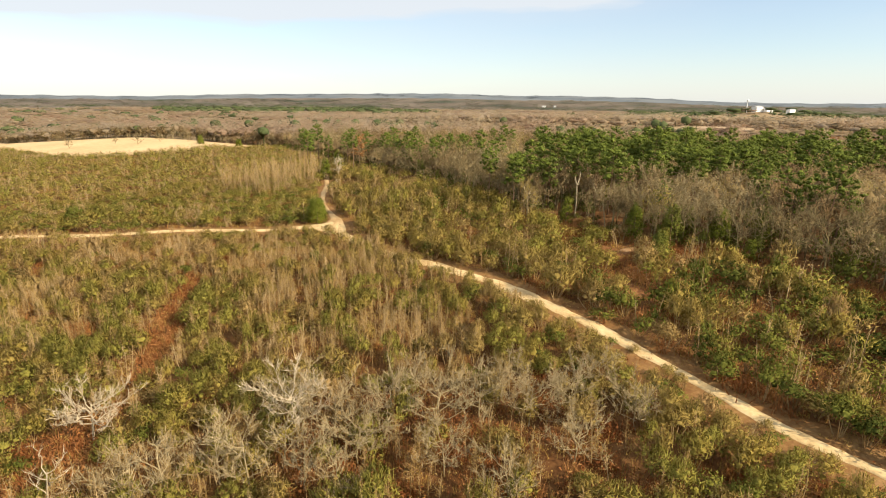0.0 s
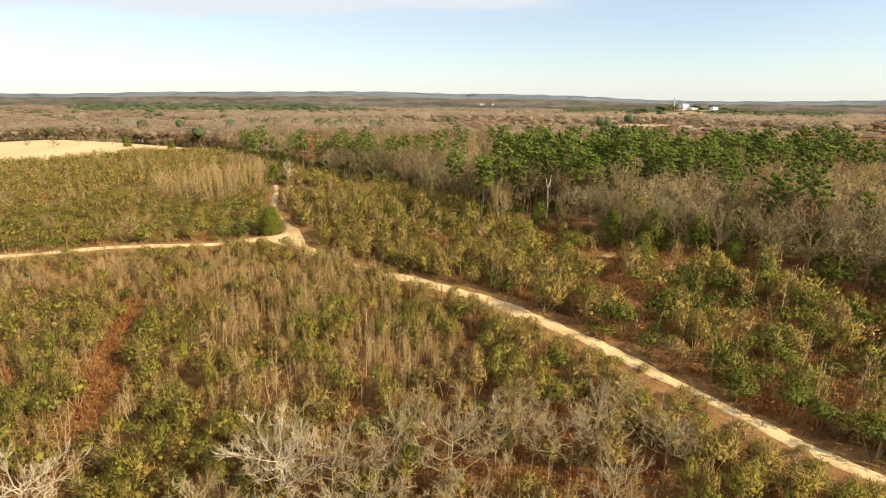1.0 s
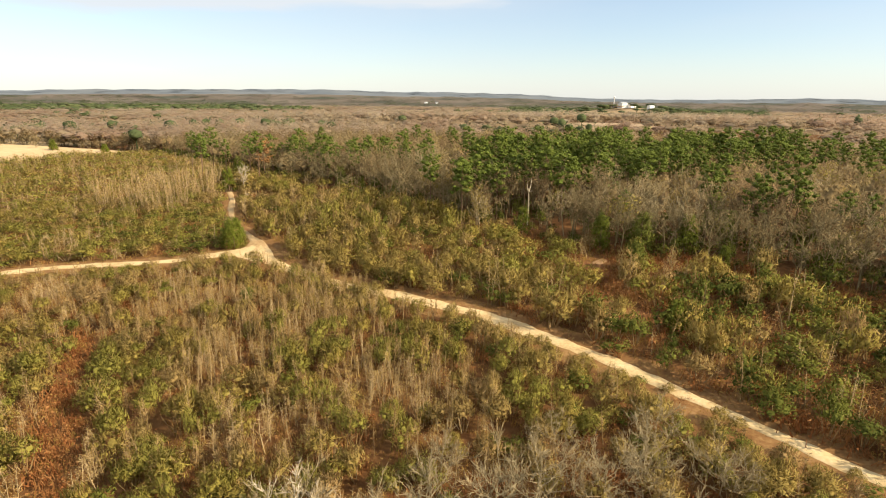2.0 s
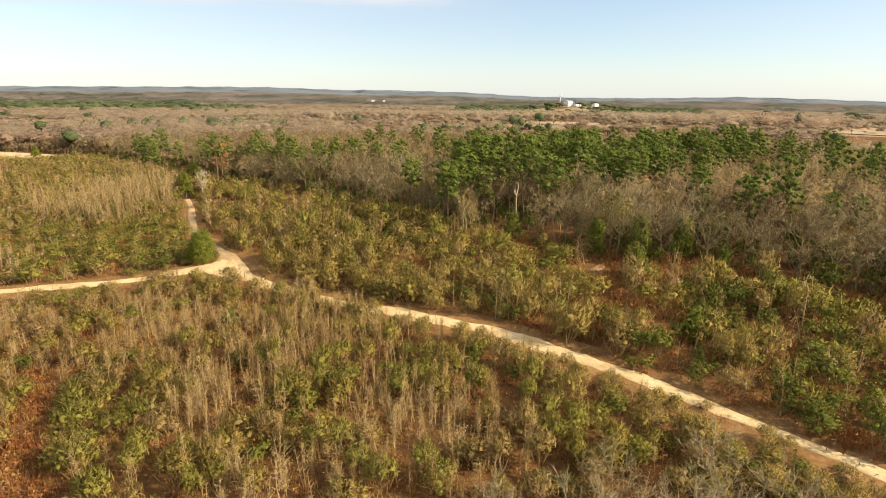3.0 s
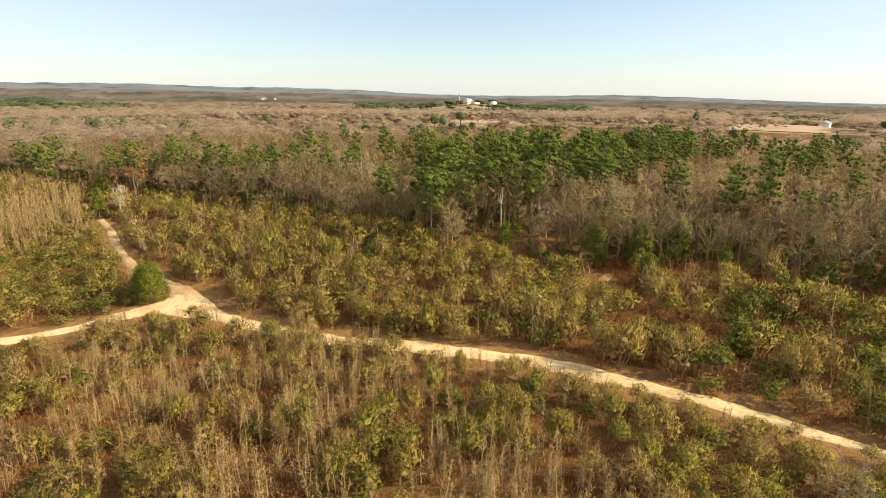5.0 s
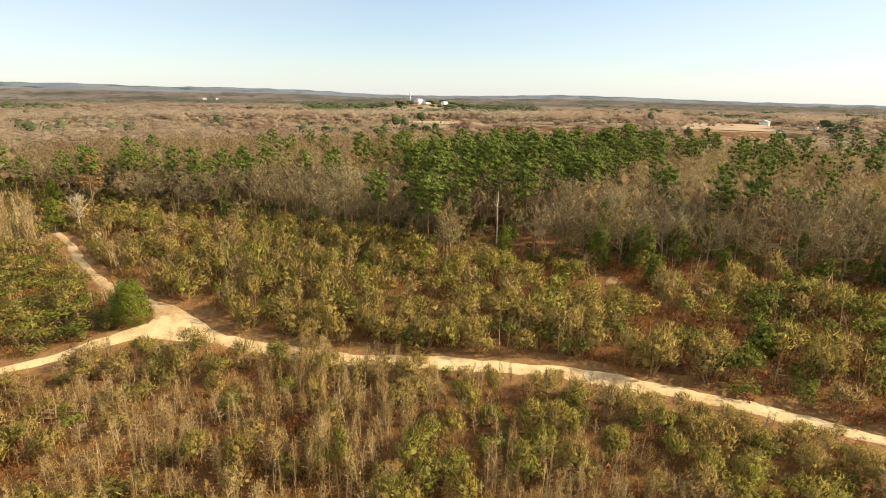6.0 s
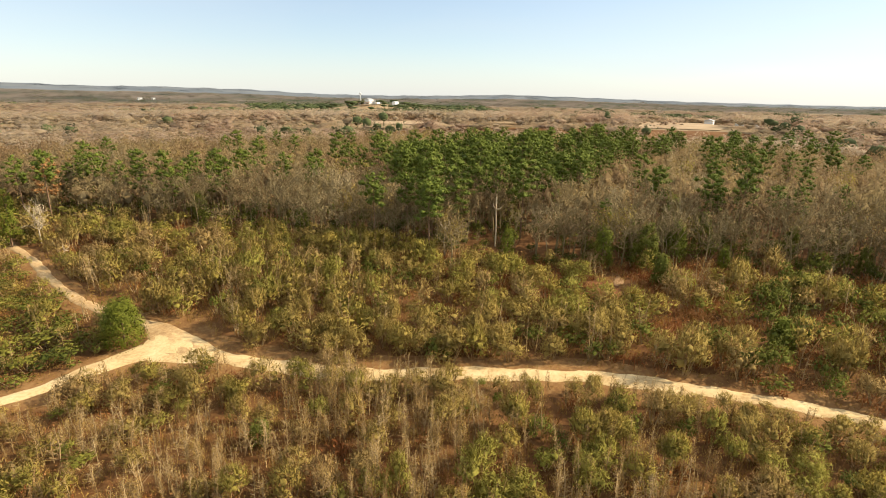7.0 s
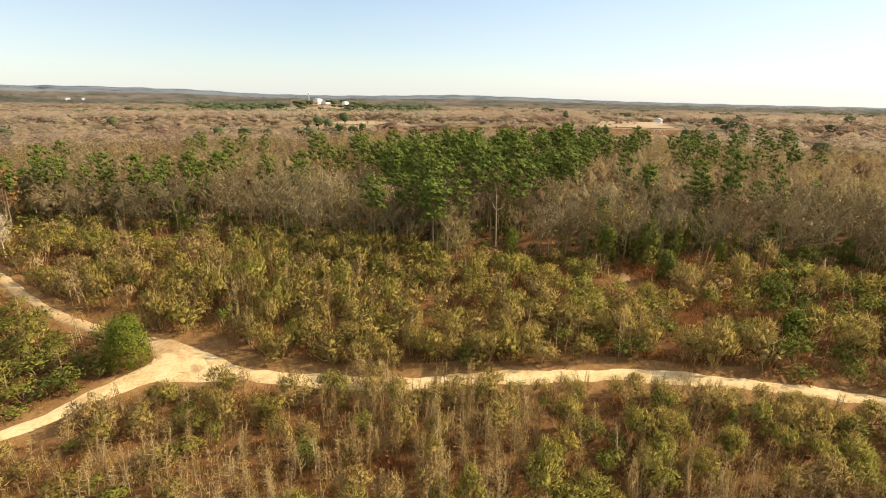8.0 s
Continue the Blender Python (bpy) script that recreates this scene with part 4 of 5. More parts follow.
for r0, r1, area, size, high, seed in ((235, 520, 62, 14.0, 9.5, 81), (520, 1000, 190, 24, 9.5, 82), (1000, 1700, 800, 44, 10, 83), (1700, 3100, 2800, 60, 9, 84), (3300, 3900, 9000, 90, 3, 85)):
    x, y = ring_scatter(r0, r1, area, -46, 92, seed)
    keep = behind_edge(x, y) > 0 if r0 < 300 else np.ones(len(x), bool)
    keep = np.where(x < -62, y > np.interp(x, (-400, -330, -245, -188, -132, -86, -62), (420, 398, 356, 338, 304, 270, 263)), keep)
    for poly in OPEN:
        keep &= ~inside(x, y, poly)
    x, y = x[keep], y[keep]
    n = len(x)
    grove = waves(x, y, 240 if r0 < 900 else 800, 12)
    is_pine = RNG.uniform(0, 1, n) < (0.0 if r0 > 3200 else 1.0) * np.where(grove > 0.75, 0.7 if r0 > 900 else 0.10, 0.012 if r0 < 900 else 0.03 if r0 < 1500 else 0.22)
    t = np.clip(0.5 + 0.25 * waves(x, y, 70, 13) + 0.3 * waves(x, y, 420 if r0 > 1500 else 260, 14) + RNG.normal(0, 0.16, n), 0, 1)
    az = np.degrees(np.arctan2(x, y))
    band = (((az > -27) & (az < -6)) | ((az > 20) & (az < 29)) | ((az > 32) & (az < 44))) & (np.hypot(x, y) > 1150) & (np.hypot(x, y) < 2600)
    band |= (az > 21) & (az < 44) & (np.hypot(x, y) > 820) & (np.hypot(x, y) < 1200) & (waves(x, y, 160, 17) > -0.1)
    band |= np.hypot(x - 615, y - 985) < 200
    is_pine |= band & (RNG.uniform(0, 1, n) < 0.9)
    rows = np.c_[x, y, size * RNG.uniform(0.75, 1.3, n), high * RNG.uniform(0.82, 1.1, n), RNG.integers(0, 6, n) + (12 if r0 > 1500 else 6 if r0 > 400 else 0), t]
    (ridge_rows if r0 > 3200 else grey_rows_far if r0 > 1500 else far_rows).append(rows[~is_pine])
    q = rows[is_pine]
    q[:, 4] = q[:, 4] % 6 + (6 if r0 > 1500 else 0)
    q[:, 2] *= 0.75
    q[:, 3] *= 1.2
    pine_rows.append(q)
# loose trees along the near side and across the large pasture
k_ = np.arange(70)
px_ = np.interp(k_ % 35, [0, 12, 24, 35], [271, 318, 340, 376]) * np.where(k_ < 35, 1.0, 1.05) + RNG.normal(0, 5, 70)
py_ = np.interp(k_ % 35, [0, 12, 24, 35], [216, 240, 252, 274]) - np.where(k_ < 35, 0.0, 16.0) + RNG.normal(0, 4, 70)
far_rows.append(np.c_[px_, py_, RNG.uniform(4, 9, 70), RNG.uniform(2.5, 6, 70), RNG.integers(0, 6, 70), RNG.uniform(0, 1, 70)])
stuff("hazed_far_woods", FAR_CROWNS, np.concatenate(far_rows), [M_FAR_HAZED, M_FAR_HAZED], "wide leafless brown woodland reaching the horizon, colour paled as haze", "woods")
stuff("far_pine_woods", FAR_PINES, np.concatenate(pine_rows), [M_FAR_PINE, M_FAR_PINE], "dark green pine groves in the far woodland", "woods")
stuff("hazed_distant_woods", FAR_CROWNS, np.concatenate(grey_rows_far), [M_DISTANT_HAZE, M_DISTANT_HAZE], "brown distant woodland below the ridges, greyed by painted haze", "woods")
stuff("hazed_ridge_woods", FAR_CROWNS, np.concatenate(ridge_rows), [M_RIDGE_HAZE, M_RIDGE_HAZE], "wooded ridges along the horizon, painted blue-grey as haze", "woods")
# crowns that keep olive-brown leaves, scattered through the bare wood
ox, oy = scatter(-60, 150, 40, 250, 9.0, 77)
o_keep = (behind_edge(ox, oy) > 3) & (RNG.uniform(0, 1, len(ox)) < np.where(ox > 60, 0.55, 0.36))
ox, oy = ox[o_keep], oy[o_keep]
n = len(ox)
stuff("leafy_woods", [t_crown(580 + i, 420, 0.026) for i in range(4)], np.c_[ox, oy, RNG.uniform(5, 8, n), RNG.uniform(7, 12, n), RNG.integers(0, 4, n), RNG.uniform(0.0, 0.8, n)], [M_BARK_WOOD, M_OLIVE], "olive-brown leafy crowns in the winter wood", "woods")
# low tree line along the far side of the hay field
hx = RNG.uniform(-345, -62, 260)
hy = np.interp(hx, (-400, -330, -245, -188, -132, -86, -62), (420, 398, 356, 338, 304, 270, 263)) + RNG.uniform(-1, 9, 260)
stuff("field_hedge", [t_shrub(350 + i, 4, 130, 0.05, low=0.2, wisp=4) for i in range(4)], np.c_[hx, hy, RNG.uniform(5, 9, 260), RNG.uniform(4, 9, 260), RNG.integers(0, 4, 260), RNG.uniform(0.2, 1, 260)], [M_BARK_WOOD, M_HAZE_TWIG], "tan leafless tree line behind the hay field", "hedge")

# ---- single trees ----
def part(name, soup_arrays, mats, parent, label=""):
    """One mesh under a thing."""
    ob = new(name, mesh_of(name, *soup_arrays, mats))
    ob.parent = parent
    return tagged(ob, label)


def place(x, y, turn=0.0, size=1.0, lean=0.0):
    return Matrix.LocRotScale((x, y, float(land(x, y)) - 0.08), Euler((radians(lean), 0, turn)), (size, size, size))


def set_at(ob, m):
    ob.matrix_basis = m
    return ob


def spawn(proto, rows, lean=1.5):
    """Copies of one or several built trees, each at its own place, turn and size."""
    for i, (x, y, size) in enumerate(rows):
        ob = proto[i % len(proto)]
        c = copy_thing(ob, pose(x, y, float(land(x, y)) - 0.08, RNG.normal(0, lean), RNG.normal(0, lean), RNG.uniform(0, 360)))
        c.scale = (size * RNG.uniform(0.9, 1.1), size * RNG.uniform(0.9, 1.1), size)


def pine(seed, high, first, label, needle=None, wide=1.0, limbs=22, blades=26, blade=0.15):
    """A tall pine: bare lower trunk, whorled limbs, clumps of needles."""
    r = np.random.default_rng(seed)
    root = tagged(new("pine_tree"), label, "pine tree", "pines of the wood")
    root.empty_display_size = 0.5
    bend = r.normal(0, 0.25, 2)
    axis = lambda t: np.r_[bend * np.sin(t * 2.2), t * high]
    tr = Soup()
    tr.tube([axis(t) for t in np.linspace(0, 1, 7)], np.linspace(0.21, 0.05, 6), 7, 0)
    part("trunk", tr.arrays(), [M_BARK_PINE], root)
    br, nd = Soup(), Soup()
    for i in range(limbs):
        t = first + (0.95 - first) * (i + r.uniform(0, 0.9)) / limbs
        b = axis(t)
        u = (t - first) / (1 - first)
        ln = wide * (0.5 + 2.2 * math.sin(math.pi * (0.22 + 0.70 * u))) * r.uniform(0.6, 1.1)
        a = i * 2.4 + r.uniform(-0.6, 0.6)
        e = b + np.r_[np.cos(a) * ln, np.sin(a) * ln, ln * (-0.05 + 0.5 * u)]
        br.tube([b, (b + e) / 2 + (0, 0, -0.12), e], [0.05, 0.032], 3, 0)
        for w in ((1.0, 0.55) if ln > 1.4 else (1.0,)):
            # each bough ends in rounded tufts, flat below
            c = b + (e - b) * w + r.normal(0, 0.15, 3)
            q = ball(blades, r, 0.7)
            q[:, 2] = np.where(q[:, 2] < -0.25, -q[:, 2], q[:, 2])
            rad = r.uniform(0.72, 1.12)
            nd.mass(c, rad * np.array((0.62, 0.62, 0.44)), 0, r, 5, 3, 0.35)
            nd.leaves(c + q * rad * (1, 1, 0.7), blade, 0, r, long=2.2, up=0.5, keen=0.7, out=q * 1.2 + (c - axis(t - 0.04)) * 0.3 + (0, 0, 0.35))
    for z in (1.0, 0.955):
        q = ball(blades, r, 0.6)
        nd.mass(axis(z), (0.45, 0.45, 0.4), 0, r, 5, 3, 0.35)
        nd.leaves(axis(z) + np.r_[r.normal(0, 0.3, 2), 0] + q * (0.75, 0.75, 0.6), blade, 0, r, long=2.2, up=0.8, out=q * 1.6 + (0, 0, 0.45))
    part("bough_frame", br.arrays(), [M_BARK_PINE], root)
    part("crown", nd.arrays(), [needle or M_NEEDLE], root, "" if needle is None else "rust-brown dying needles")
    return root


def bare_tree(seed, high, mat, name, label, cat, group, spread=0.5, start=0.25, limbs=9, sub=6, tw=8, thick=0.02, wide=0.010, leaf=None, lift=(0.45, 1.0)):
    """A leafless tree with trunk and limbs."""
    root = tagged(new(name), label, cat, group)
    root.empty_display_size = 0.5
    wood = t_bare(seed, limbs, sub, tw, thick, spread, start, 4, wide, lift)
    for k, (v, f, m, w) in enumerate(wood.pieces()):
        part("limb" if k else "trunk", (v * high, f, m, w), [mat], root)
    if leaf:
        r, s = np.random.default_rng(seed + 1), Soup()
        v = wood.arrays()[0][30:]
        tips = v[r.integers(0, len(v), 900)] * high
        s.leaves(tips + r.normal(0, 0.2, tips.shape), 0.16, 0, r, long=1.6, up=0.3)
        part("foliage", s.arrays(), [leaf], root)
    return root


def cedar(seed, high, width, mat, label, name="cedar_tree", dense=2600, leaf=0.17):
    """A dense evergreen, leafy to the ground."""
    r = np.random.default_rng(seed)
    root = tagged(new(name), label, "cedar tree")
    root.empty_display_size = 0.5
    s = Soup()
    s.tube([(0, 0, 0), (0.05, 0.02, high * 0.5), (0, 0.05, high * 0.92)], [0.16, 0.09], 6, 0)
    part("trunk", s.arrays(), [M_BARK_PINE], root)
    s = Soup()
    lumps = dense // 26
    t = r.uniform(0.04, 0.97, lumps) ** 0.85
    rad = width / 2 * np.minimum(1.0, np.sqrt(np.clip(1.05 - t, 0, 1)) * 1.12) * np.minimum(1, 0.72 + 2.2 * t)
    a = r.uniform(0, 2 * np.pi, lumps)
    c = np.c_[np.cos(a) * rad, np.sin(a) * rad, t * high] * np.c_[r.uniform(0.72, 1.0, lumps), r.uniform(0.72, 1.0, lumps), np.ones(lumps)]
    cc = np.repeat(c, 26, 0) + r.normal(0, 0.24, (lumps * 26, 3)) * (1, 1, 1.4)
    cc[:, 2] = np.maximum(cc[:, 2], 0.05)
    s.leaves(cc, leaf, 0, r, long=1.9, up=1.2, out=(cc - (0, 0, high * 0.35)) * 0.5 + (cc - np.repeat(c, 26, 0)) * 1.6)
    part("foliage", s.arrays(), [mat], root)
    return root


# the pine stand and the scattered pines
PINES = [pine(600 + i, 15.6 + 0.6 * (i % 3), (0.54, 0.50, 0.62, 0.56, 0.46, 0.60)[i], "tall green pine with bare trunk and clumped crown", wide=1.12 + 0.08 * (i % 2), blades=46) for i in range(6)]
FAR_SIDE_PINES = [pine(620 + i, 15.8 + 0.6 * (i % 3), (0.56, 0.48, 0.60, 0.52)[i], "tall green pine rising from leafless woods", wide=0.95 + 0.1 * (i % 2), limbs=17, blades=28, blade=0.18) for i in range(4)]
r_ = np.random.default_rng(91)
STAND = [(15, 118), (20, 111), (36, 109), (56, 109), (74, 117), (100, 124), (128, 134), (146, 160), (138, 178), (98, 166), (64, 174), (46, 170), (27, 136)]
sx_, sy_ = scatter(10, 150, 105, 182, 5.4, 92)
in_stand = inside(sx_, sy_, STAND) & (np.hypot(sx_ - 30.5, sy_ - 107.5) > 5) & (r_.uniform(0, 1, len(sx_)) < np.where(sx_ > 95, 0.6, 0.92))
stand = [(17.5, 112.5, 0.86), (21.5, 116.5, 0.95), (13.0, 121.5, 0.8)] + [(x, y, r_.uniform(0.62, 0.98) * (1.1 if y < 122 and x < 60 else 1.0)) for x, y in zip(sx_[in_stand], sy_[in_stand])]
outer = []
for x0, y0, dx, dy, n, s0 in ((-46, 214, 9, 12, 9, 0.75), (-16, 190, 12, 10, 8, 0.68), (4, 168, 9, 9, 8, 0.75), (88, 104, 14, 12, 3, 0.8), (78, 76, 9, 10, 3, 0.72), (112, 140, 22, 22, 14, 0.8), (128, 96, 20, 24, 12, 0.8), (62, 82, 5, 5, 3, 0.7), (150, 125, 26, 22, 10, 0.82), (16, 121, 4, 4, 4, 0.75), (20, 215, 30, 20, 8, 0.75)):
    for _ in range(n):
        x, y = x0 + r_.normal(0, dx * 0.7), y0 + r_.normal(0, dy * 0.7)
        if behind_edge(np.array([x]), np.array([y]))[0] > 2:
            outer.append((x, y, s0 * r_.uniform(0.8, 1.12)))
outer += [(-51, 206, 0.8), (-47, 202, 0.74), (-42, 194, 0.86), (-38, 190.5, 0.7), (-30, 184.5, 0.8), (-24, 194, 0.75), (-17, 186, 0.72), (-11, 171.5, 0.7), (-5, 164.5, 0.74), (0.5, 160, 0.72), (5, 173, 0.76),
          (9, 168, 0.82), (14, 157, 0.82), (19, 152, 0.84), (16.5, 149, 0.74), (67, 88, 0.88), (60.6, 96, 0.8), (43, 96, 0.55),
          (146, 135, 0.9), (118, 110, 0.95), (157, 118, 0.85), (186, 104, 0.9), (175, 94, 0.9), (106, 93, 0.85), (92, 80.5, 0.75), (168, 116, 0.8), (64, 82, 0.95), (117, 105, 0.85), (41, 205, 0.8), (15.5, 174, 0.85), (35, 171, 0.9), (33, 162, 0.85), (38, 164, 0.8), (2.7, 161.8, 0.75), (-26.6, 174.5, 0.85), (-43.3, 182.5, 0.85), (178, 100, 0.8), (190, 112, 0.85)]
for i, ob in enumerate(PINES):
    x, y, size = stand[i]
    set_at(ob, place(x, y, i * 1.1, size))
spawn(PINES, stand[6:])
for i, ob in enumerate(FAR_SIDE_PINES):
    x, y, size = outer[i]
    set_at(ob, place(x, y, i * 1.1, size))
spawn(FAR_SIDE_PINES, outer[4:])
rust = pine(640, 13.5, 0.4, "rust-brown dying pine among green ones", M_RUST_NEEDLE, 1.15)
set_at(rust, place(-26, 183.5, 0.4, 0.86))

# leafless trees along the wood's edge
EDGE_TREES = [bare_tree(700 + i, 9.5 + i % 3, M_BARK_WOOD, "bare_tree", "grey-brown leafless oak at the edge of the wood", "tree", "bare trees at the wood's edge", spread=0.42, start=0.28, tw=11, wide=0.006, thick=0.017) for i in range(5)]
rows = []
for (ax, ay), (bx, by) in zip(EDGE, EDGE[1:]):
    ln = math.hypot(bx - ax, by - ay)
    nx, ny = -(by - ay) / ln, (bx - ax) / ln
    for t in np.arange(0, ln, 2.7):
        off = r_.uniform(0.5, 11)
        x, y = ax + (bx - ax) * t / ln + nx * off + r_.normal(0, 0.8), ay + (by - ay) * t / ln + ny * off + r_.normal(0, 0.8)
        rows.append((x, y, r_.uniform(0.6, 1.0)))
rows = [q for q in rows if q[1] > 45 and off_line(np.array([q[0]]), np.array([q[1]]), GLADE)[0] > 3 and math.hypot(q[0] - 19.5, q[1] - 108.5) > 2.5]
for i, ob in enumerate(EDGE_TREES):
    set_at(ob, place(rows[i][0], rows[i][1], i, rows[i][2]))
spawn(EDGE_TREES, rows[5:])

# grey spreading trees close to the start of the flight
GREY = [bare_tree(800 + i, 6.2, M_BARK_GREY, "bare_tree", "grey leafless spreading tree in the scrub", "tree", "grey bare trees in the scrub", spread=0.75, start=0.16, limbs=12, sub=9, tw=13, thick=0.014, wide=0.007, lift=(0.25, 0.95)) for i in range(4)]
grey_rows = [(-9, 42, 1.05), (-4, 43.5, 1.0), (0.5, 42, 1.1), (4.5, 43.5, 1.0), (9, 42.5, 0.9), (13, 43, 0.95), (-13.5, 44.5, 1.0), 
             (1, 37, 0.8), (12, 37.5, 0.8), (18.5, 41, 0.85), (17, 47.5, 0.7), (8, 48, 0.7), (-2, 48.5, 0.75), (-6.5, 39, 0.9), (6, 33, 0.8)]
for i, ob in enumerate(GREY):
    set_at(ob, place(grey_rows[i][0], grey_rows[i][1], i * 1.7, grey_rows[i][2]))
spawn(GREY, grey_rows[4:], 4)
UPRIGHT = [bare_tree(820 + i, 6.6, M_BARK_GREY, "bare_tree", "pale grey bare tree with steep forking limbs", "tree", "upright bare trees in the scrub", spread=0.42, start=0.1, limbs=9, sub=7, tw=8, thick=0.016, wide=0.008) for i in range(3)]
up_rows = [(-18, 37.5, 0.95), (-21.5, 35.5, 1.0), (-15, 36.5, 1.0), (-10.5, 36, 0.9), (-24, 34.5, 0.95), (-13, 39, 0.85), (-19.5, 40, 0.8), (-7.5, 34.5, 0.9), (-27, 36, 0.7)]
for i, ob in enumerate(UPRIGHT):
    set_at(ob, place(up_rows[i][0], up_rows[i][1], i * 1.7, up_rows[i][2]))
spawn(UPRIGHT, up_rows[3:], 5)
dead = bare_tree(850, 6.0, M_BARK_PALE, "dead_tree", "bleached dead tree with wide bare limbs on rusty ground", "dead tree", "", spread=0.9, start=0.34, limbs=14, sub=9, tw=10, thick=0.019, wide=0.007, lift=(0.0, 0.5))
set_at(dead, place(-32.5, 43.8, 0.6, 1.0))
dead = bare_tree(851, 7.0, M_BARK_PALE, "dead_tree", "pale dead tree with twisted spreading limbs", "dead tree", "", spread=0.75, start=0.3, limbs=14, sub=9, tw=10, thick=0.016, wide=0.007, lift=(0.1, 0.7))
set_at(dead, place(-12.5, 42.0, 2.0, 1.0))
dead = bare_tree(852, 5.5, M_BARK_PALE, "dead_tree", "pale dead sapling with forked upright limbs", "dead tree", "", spread=0.5, start=0.2, limbs=6, sub=4, tw=3, thick=0.022, wide=0.012)
set_at(dead, place(-31.0, 35.5, 1.0, 1.0))


def snag(high, seed, label):
    """A standing dead trunk with a forked broken top."""
    root = tagged(new("dead_snag"), label, "dead tree")
    root.empty_display_size = 0.5
    r, s = np.random.default_rng(seed), Soup()
    s.tube([(0, 0, 0), (0.1, 0, high * 0.35), (0, 0.1, high * 0.62), (0.05, 0.1, high * 0.72)], [0.15, 0.13, 0.11], 7, 0)
    part("trunk", s.arrays(), [M_BARK_PALE], root)
    s = Soup()
    for a, ln, up in ((0.2, 1.0, 0.30), (3.3, 0.9, 0.24), (1.6, 0.5, 0.14), (4.4, 1.2, 0.08)):
        b = np.array((0.03, 0.1, high * 0.68))
        e = b + (math.cos(a) * ln, math.sin(a) * ln, up * high)
        s.tube([b, (b + e) / 2 + (0.25 * math.cos(a), 0.25 * math.sin(a), -0.1), e], [0.11, 0.08], 5, 0)
    part("fork", s.arrays(), [M_BARK_PALE], root)
    return root


set_at(snag(9.8, 1, "tall bleached dead trunk with a forked top"), place(30.4, 109.6, 0.5))
set_at(snag(6.8, 4, "pale dead trunk leaning over the narrow track"), place(-28.6, 148.5, 2.4, 0.6, 32))
set_at(snag(7.0, 2, "short pale broken dead trunk"), place(20.5, 112.0, 2.5))
set_at(snag(6.5, 3, "leaning pale dead trunk at the wood's edge"), place(57.5, 67.5, 1.2, 0.55, 14))

# evergreens that stand out singly
set_at(cedar(900, 5.5, 5.0, M_CEDAR, "dense rounded dark green cedar beside the sandy fork", dense=9000, leaf=0.12), place(-26.4, 116.6, 0.3))
set_at(cedar(901, 7.6, 4.2, M_GREEN, "bright green young evergreen by the bare gap"), place(41.0, 87.0, 0.9))
set_at(cedar(902, 6.8, 3.4, M_CEDAR, "dark narrow cedar at the wood's edge"), place(36.6, 92.0, 1.9))
set_at(cedar(903, 4.6, 3.0, M_GREEN, "small bright green evergreen by the bare gap"), place(37.2, 82.3, 2.9))
set_at(cedar(904, 6.5, 3.6, M_CEDAR, "dark narrow cedar at the wood's edge"), place(49.0, 86.0, 0.2))
set_at(cedar(905, 3.6, 2.6, M_CEDAR, "small dark cedar beside the dirt track"), place(31.5, 64.5, 0.2))
set_at(cedar(906, 7.0, 4.0, M_CEDAR, "green cedar beside the narrow sandy track"), place(-33.6, 163.8, 0.7, 0.95))
set_at(cedar(907, 4.5, 5.0, M_GREEN, "bright green rounded bush in low scrub"), place(-89.0, 128.5, 0.7))
GREENERY = [cedar(910 + i, 6.2 + 0.8 * i, 3.4 + 0.3 * i, (M_CEDAR, M_GREEN, M_CEDAR)[i], "young evergreen among leafless trees of the wood") for i in range(3)]
green_rows = [(46.5, 93, 0.9), (55.5, 84.5, 1.0), (59, 92, 1.05), (66, 74, 0.8), (72, 86, 1.1), (27, 104, 0.7), (50, 78.5, 0.6), (64, 63, 0.7), (80, 70, 1.0), (8, 138, 0.8), (-4, 158, 0.9), (-33, 181, 0.9)]
for i, ob in enumerate(GREENERY):
    set_at(ob, place(green_rows[i][0], green_rows[i][1], i, green_rows[i][2]))
    tagged(ob, group="young evergreens in the wood")
spawn(GREENERY, green_rows[3:])
set_at(bare_tree(860, 9.0, M_BARK_GREY, "vine_tree", "slim tree with yellow-olive leaves before the pines", "tree", "", spread=0.3, start=0.15, leaf=M_OLIVE), place(20.2, 110.0, 0.7))
set_at(bare_tree(861, 7.5, M_BARK_PALE, "dead_tree", "pale grey dead tree beside the narrow sandy track", "dead tree", "", spread=0.2, start=0.3), place(-29.6, 163.0, 0.7))

# young trees standing in the hay field
FIELD_TREES = [bare_tree(870 + i, 6.0, M_BARK_WOOD, "field_tree", "small brown leafless tree in the hay field", "tree", "trees in the hay field", spread=0.5, start=0.15, limbs=8, sub=6, tw=8, thick=0.02, wide=0.02) for i in range(2)]
field_rows = [(-196, 288, 1.0), (-160, 290, 1.05), (-151, 296, 0.9), (-134, 292, 0.95), (-178, 300, 0.7), (-112, 284, 0.6)]
for i, ob in enumerate(FIELD_TREES):
    set_at(ob, place(field_rows[i][0], field_rows[i][1], i, field_rows[i][2]))
spawn(FIELD_TREES, field_rows[2:])
set_at(cedar(920, 2.2, 1.9, M_GREEN, "bright green bushy sapling among bare ones", "green_sapling", dense=900, leaf=0.12), place(-21.3, 90.0, 0.4))
set_at(cedar(908, 5.0, 3.6, M_CEDAR, "small dark cedar in the hay field"), place(-122.0, 280.0, 0.7))
set_at(cedar(909, 3.6, 3.0, M_CEDAR, "small dark cedar in the hay field"), place(-98.0, 268.5, 0.7))

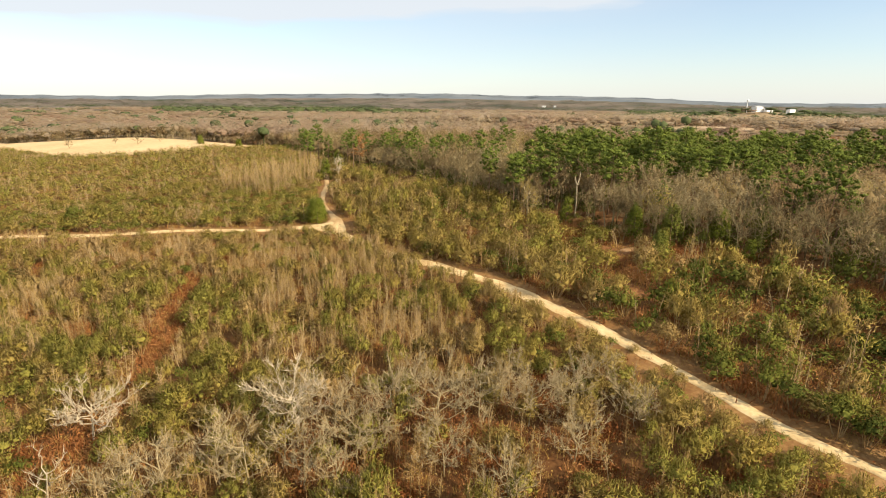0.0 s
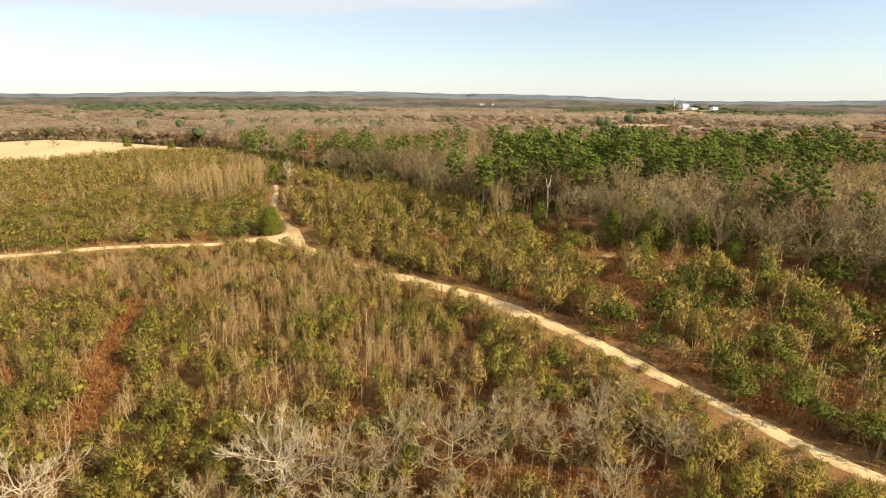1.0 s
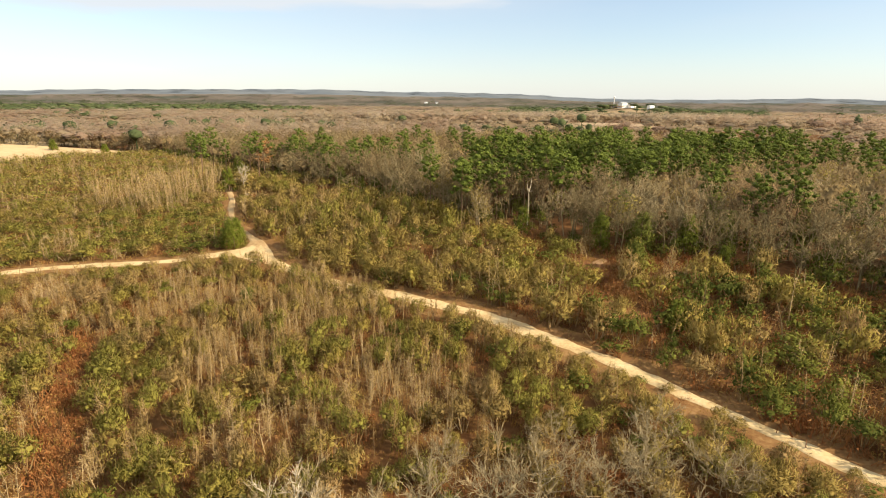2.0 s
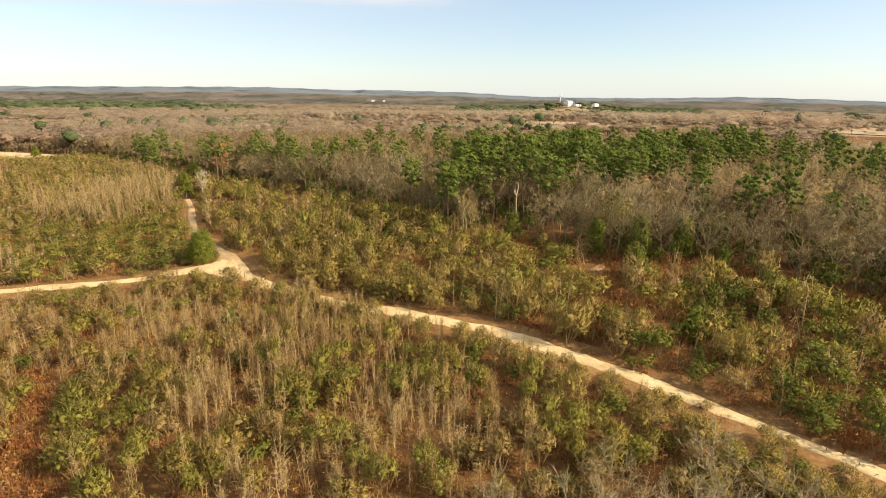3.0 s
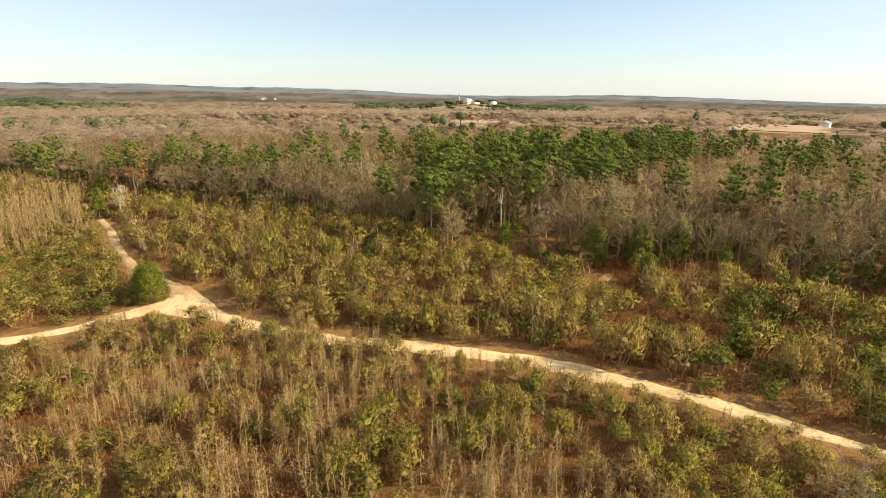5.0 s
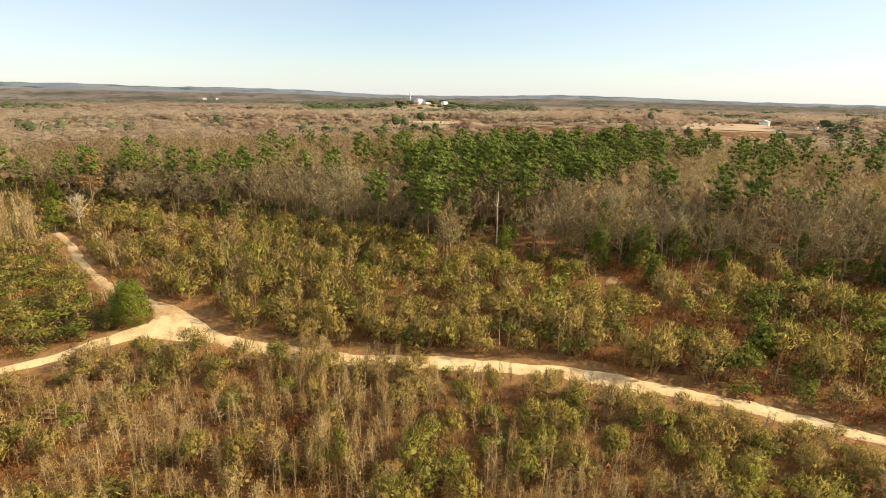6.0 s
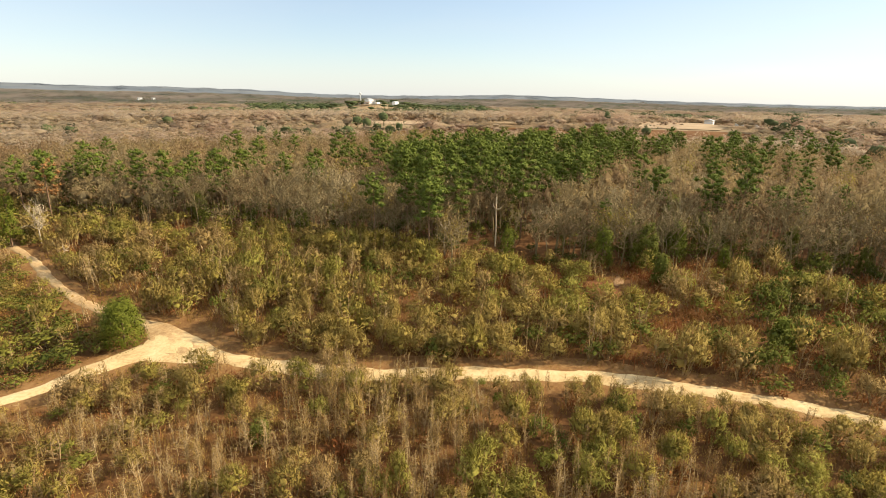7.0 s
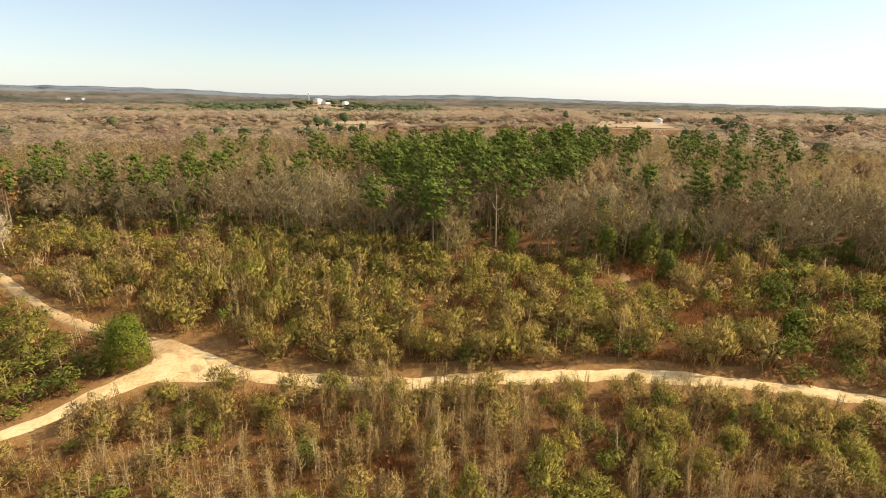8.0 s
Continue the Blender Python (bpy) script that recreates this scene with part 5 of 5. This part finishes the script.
# ---- far buildings ----
def box(bm, x0, x1, y0, y1, z0, z1):
    v = [bm.verts.new(c) for c in ((x0, y0, z0), (x1, y0, z0), (x1, y1, z0), (x0, y1, z0), (x0, y0, z1), (x1, y0, z1), (x1, y1, z1), (x0, y1, z1))]
    for q in ((0, 3, 2, 1), (4, 5, 6, 7), (0, 1, 5, 4), (1, 2, 6, 5), (2, 3, 7, 6), (3, 0, 4, 7)):
        bm.faces.new([v[i] for i in q])


def bm_part(name, bm, mat, parent, label=""):
    me = bpy.data.meshes.new(name)
    bm.normal_update()
    bm.to_mesh(me)
    bm.free()
    me.materials.append(mat)
    ob = new(name, me)
    ob.parent = parent
    return tagged(ob, label)


def shed(x, y, z, w, d, h, turn, label):
    """A white hall with a low gabled roof, openings and a door."""
    root = tagged(new("white_building"), label, "building", "far white buildings")
    bm = bmesh.new()
    box(bm, -w / 2, w / 2, -d / 2, d / 2, -6, h)
    wall = bm_part("wall", bm, M_WHITE, root)
    bm = bmesh.new()
    e, t = 0.6, 0.18 * d
    pr = [(-w / 2 - e, -d / 2 - e, h), (w / 2 + e, -d / 2 - e, h), (w / 2 + e, d / 2 + e, h), (-w / 2 - e, d / 2 + e, h), (-w / 2 - e, 0, h + t), (w / 2 + e, 0, h + t)]
    v = [bm.verts.new(c) for c in pr]
    for q in ((0, 1, 5, 4), (2, 3, 4, 5), (0, 4, 3), (1, 2, 5), (0, 3, 2, 1)):
        bm.faces.new([v[i] for i in q])
    bm_part("roof", bm, M_ROOF, root, "pale metal gabled roof")
    for i in range(3):
        bm = bmesh.new()
        cx = -w / 2 + w * (i + 0.5) / 3
        box(bm, cx - w * 0.07, cx + w * 0.07, -d / 2 - 0.08, -d / 2 + 0.1, h * 0.4, h * 0.55)
        bm_part("window", bm, M_DARK, wall)
    root.matrix_basis = pose(x, y, z, 0, 0, turn)
    return root


def water_tower(x, y, z, h):
    root = tagged(new("water_tower"), "white water tower on a slim column, far off", "water tower")
    for name, prof in (("column", ((1.4, -8), (0.8, 2), (0.65, h - 5), (1.0, h - 3))), ("tank", ((1.0, h - 3), (1.9, h - 2.0), (2.1, h - 0.6), (1.8, h + 0.6), (0.8, h + 1.2), (0.1, h + 1.4)))):
        bm = bmesh.new()
        prev = None
        for r, zz in prof:
            ring = [bm.verts.new((r * math.cos(a * math.pi / 10), r * math.sin(a * math.pi / 10), zz)) for a in range(20)]
            if prev:
                for i in range(20):
                    bm.faces.new((prev[i], prev[(i + 1) % 20], ring[(i + 1) % 20], ring[i]))
            prev = ring
        bm_part(name, bm, M_WHITE, root)
    root.matrix_basis = pose(x, y, z)


water_tower(592, 1015, 24.0, 17)
shed(605, 1003, 21.5, 15, 12, 7, 15, "white industrial building among far pines")
shed(622, 996, 22.0, 14, 8, 4, 15, "low white building among far pines")
shed(634, 950, 21.0, 12, 8, 3.6, 15, "white hall with grey roof among far woods")
for x, y, w, turn in ((398, 224, 9, 15), (409, 206, 8, 20), (392, 190, 8, 10)):
    shed(x, y, float(land(x, y)), w, 6, 3.0, turn, "small white farm building beside a pale pasture")


for az, r, w in ((11.5, 2550, 18), (12.6, 2560, 12)):
    x, y = r * math.sin(radians(az)), r * math.cos(radians(az))
    shed(x, y, float(land(x, y)) + 5, w, 8, 2.4, 15, "long white building in the far plain")

# ---- single shrubs and saplings along the sandy track ----
def shrub_thing(name, soup, leaf, label, cat, group):
    """One plant of unit size: its stems and its foliage."""
    root = tagged(new(name), label, cat, group)
    root.empty_display_size = 0.3
    marks = list(dict.fromkeys(soup.g))
    for g, (v, f, m, w) in zip(marks, soup.pieces()):
        title = "foliage" if g == 99 else "stem"
        ob = new(title, mesh_of(title, v, f, m, w, [M_BARK_TAN, leaf], np.full(len(v), 0.5)))
        ob.parent = root
    return root


sets = {0: [shrub_thing("sapling", t_sapling(100 + i, 34, 84, True), M_TAN, "slim tan sapling with steep bare twigs", "sapling", "saplings along the track") for i in range(5)],
        1: [shrub_thing("olive_shrub", t_shrub(200 + i, 5 + i % 3, 640, 0.0285, wisp=16, segs=5, rings=4, raw=True), M_OLIVE, "rounded olive shrub beside the sandy track", "shrub", "olive shrubs along the track") for i in range(6)],
        2: [shrub_thing("evergreen_shrub", t_shrub(300 + i, 6, 430, 0.030, low=0.22, segs=5, rings=4, wisp=0, feather=0.35, raw=True), M_GREEN, "low dark evergreen shrub beside the sandy track", "shrub", "evergreen shrubs along the track") for i in range(4)]}
done = {0: 0, 1: 0, 2: 0}
for x, y, k, g, bw in zip(sx[single], sy[single], kind_of[single], tall[single], broad[single]):
    k = int(k)
    protos = sets[k]
    wide, high = ((2.3, 4.2), (3.9, 3.7), (3.5, 2.3))[k]
    z = float(land(x, y)) - 0.08
    m = pose(x, y, z, RNG.normal(0, 2), RNG.normal(0, 2), RNG.uniform(0, 360))
    ob = protos[done[k]] if done[k] < len(protos) else copy_thing(protos[done[k] % len(protos)], m)
    ob.matrix_basis = m
    w = wide * bw * RNG.uniform(0.85, 1.15)
    ob.scale = (w, w, high * g)
    done[k] += 1
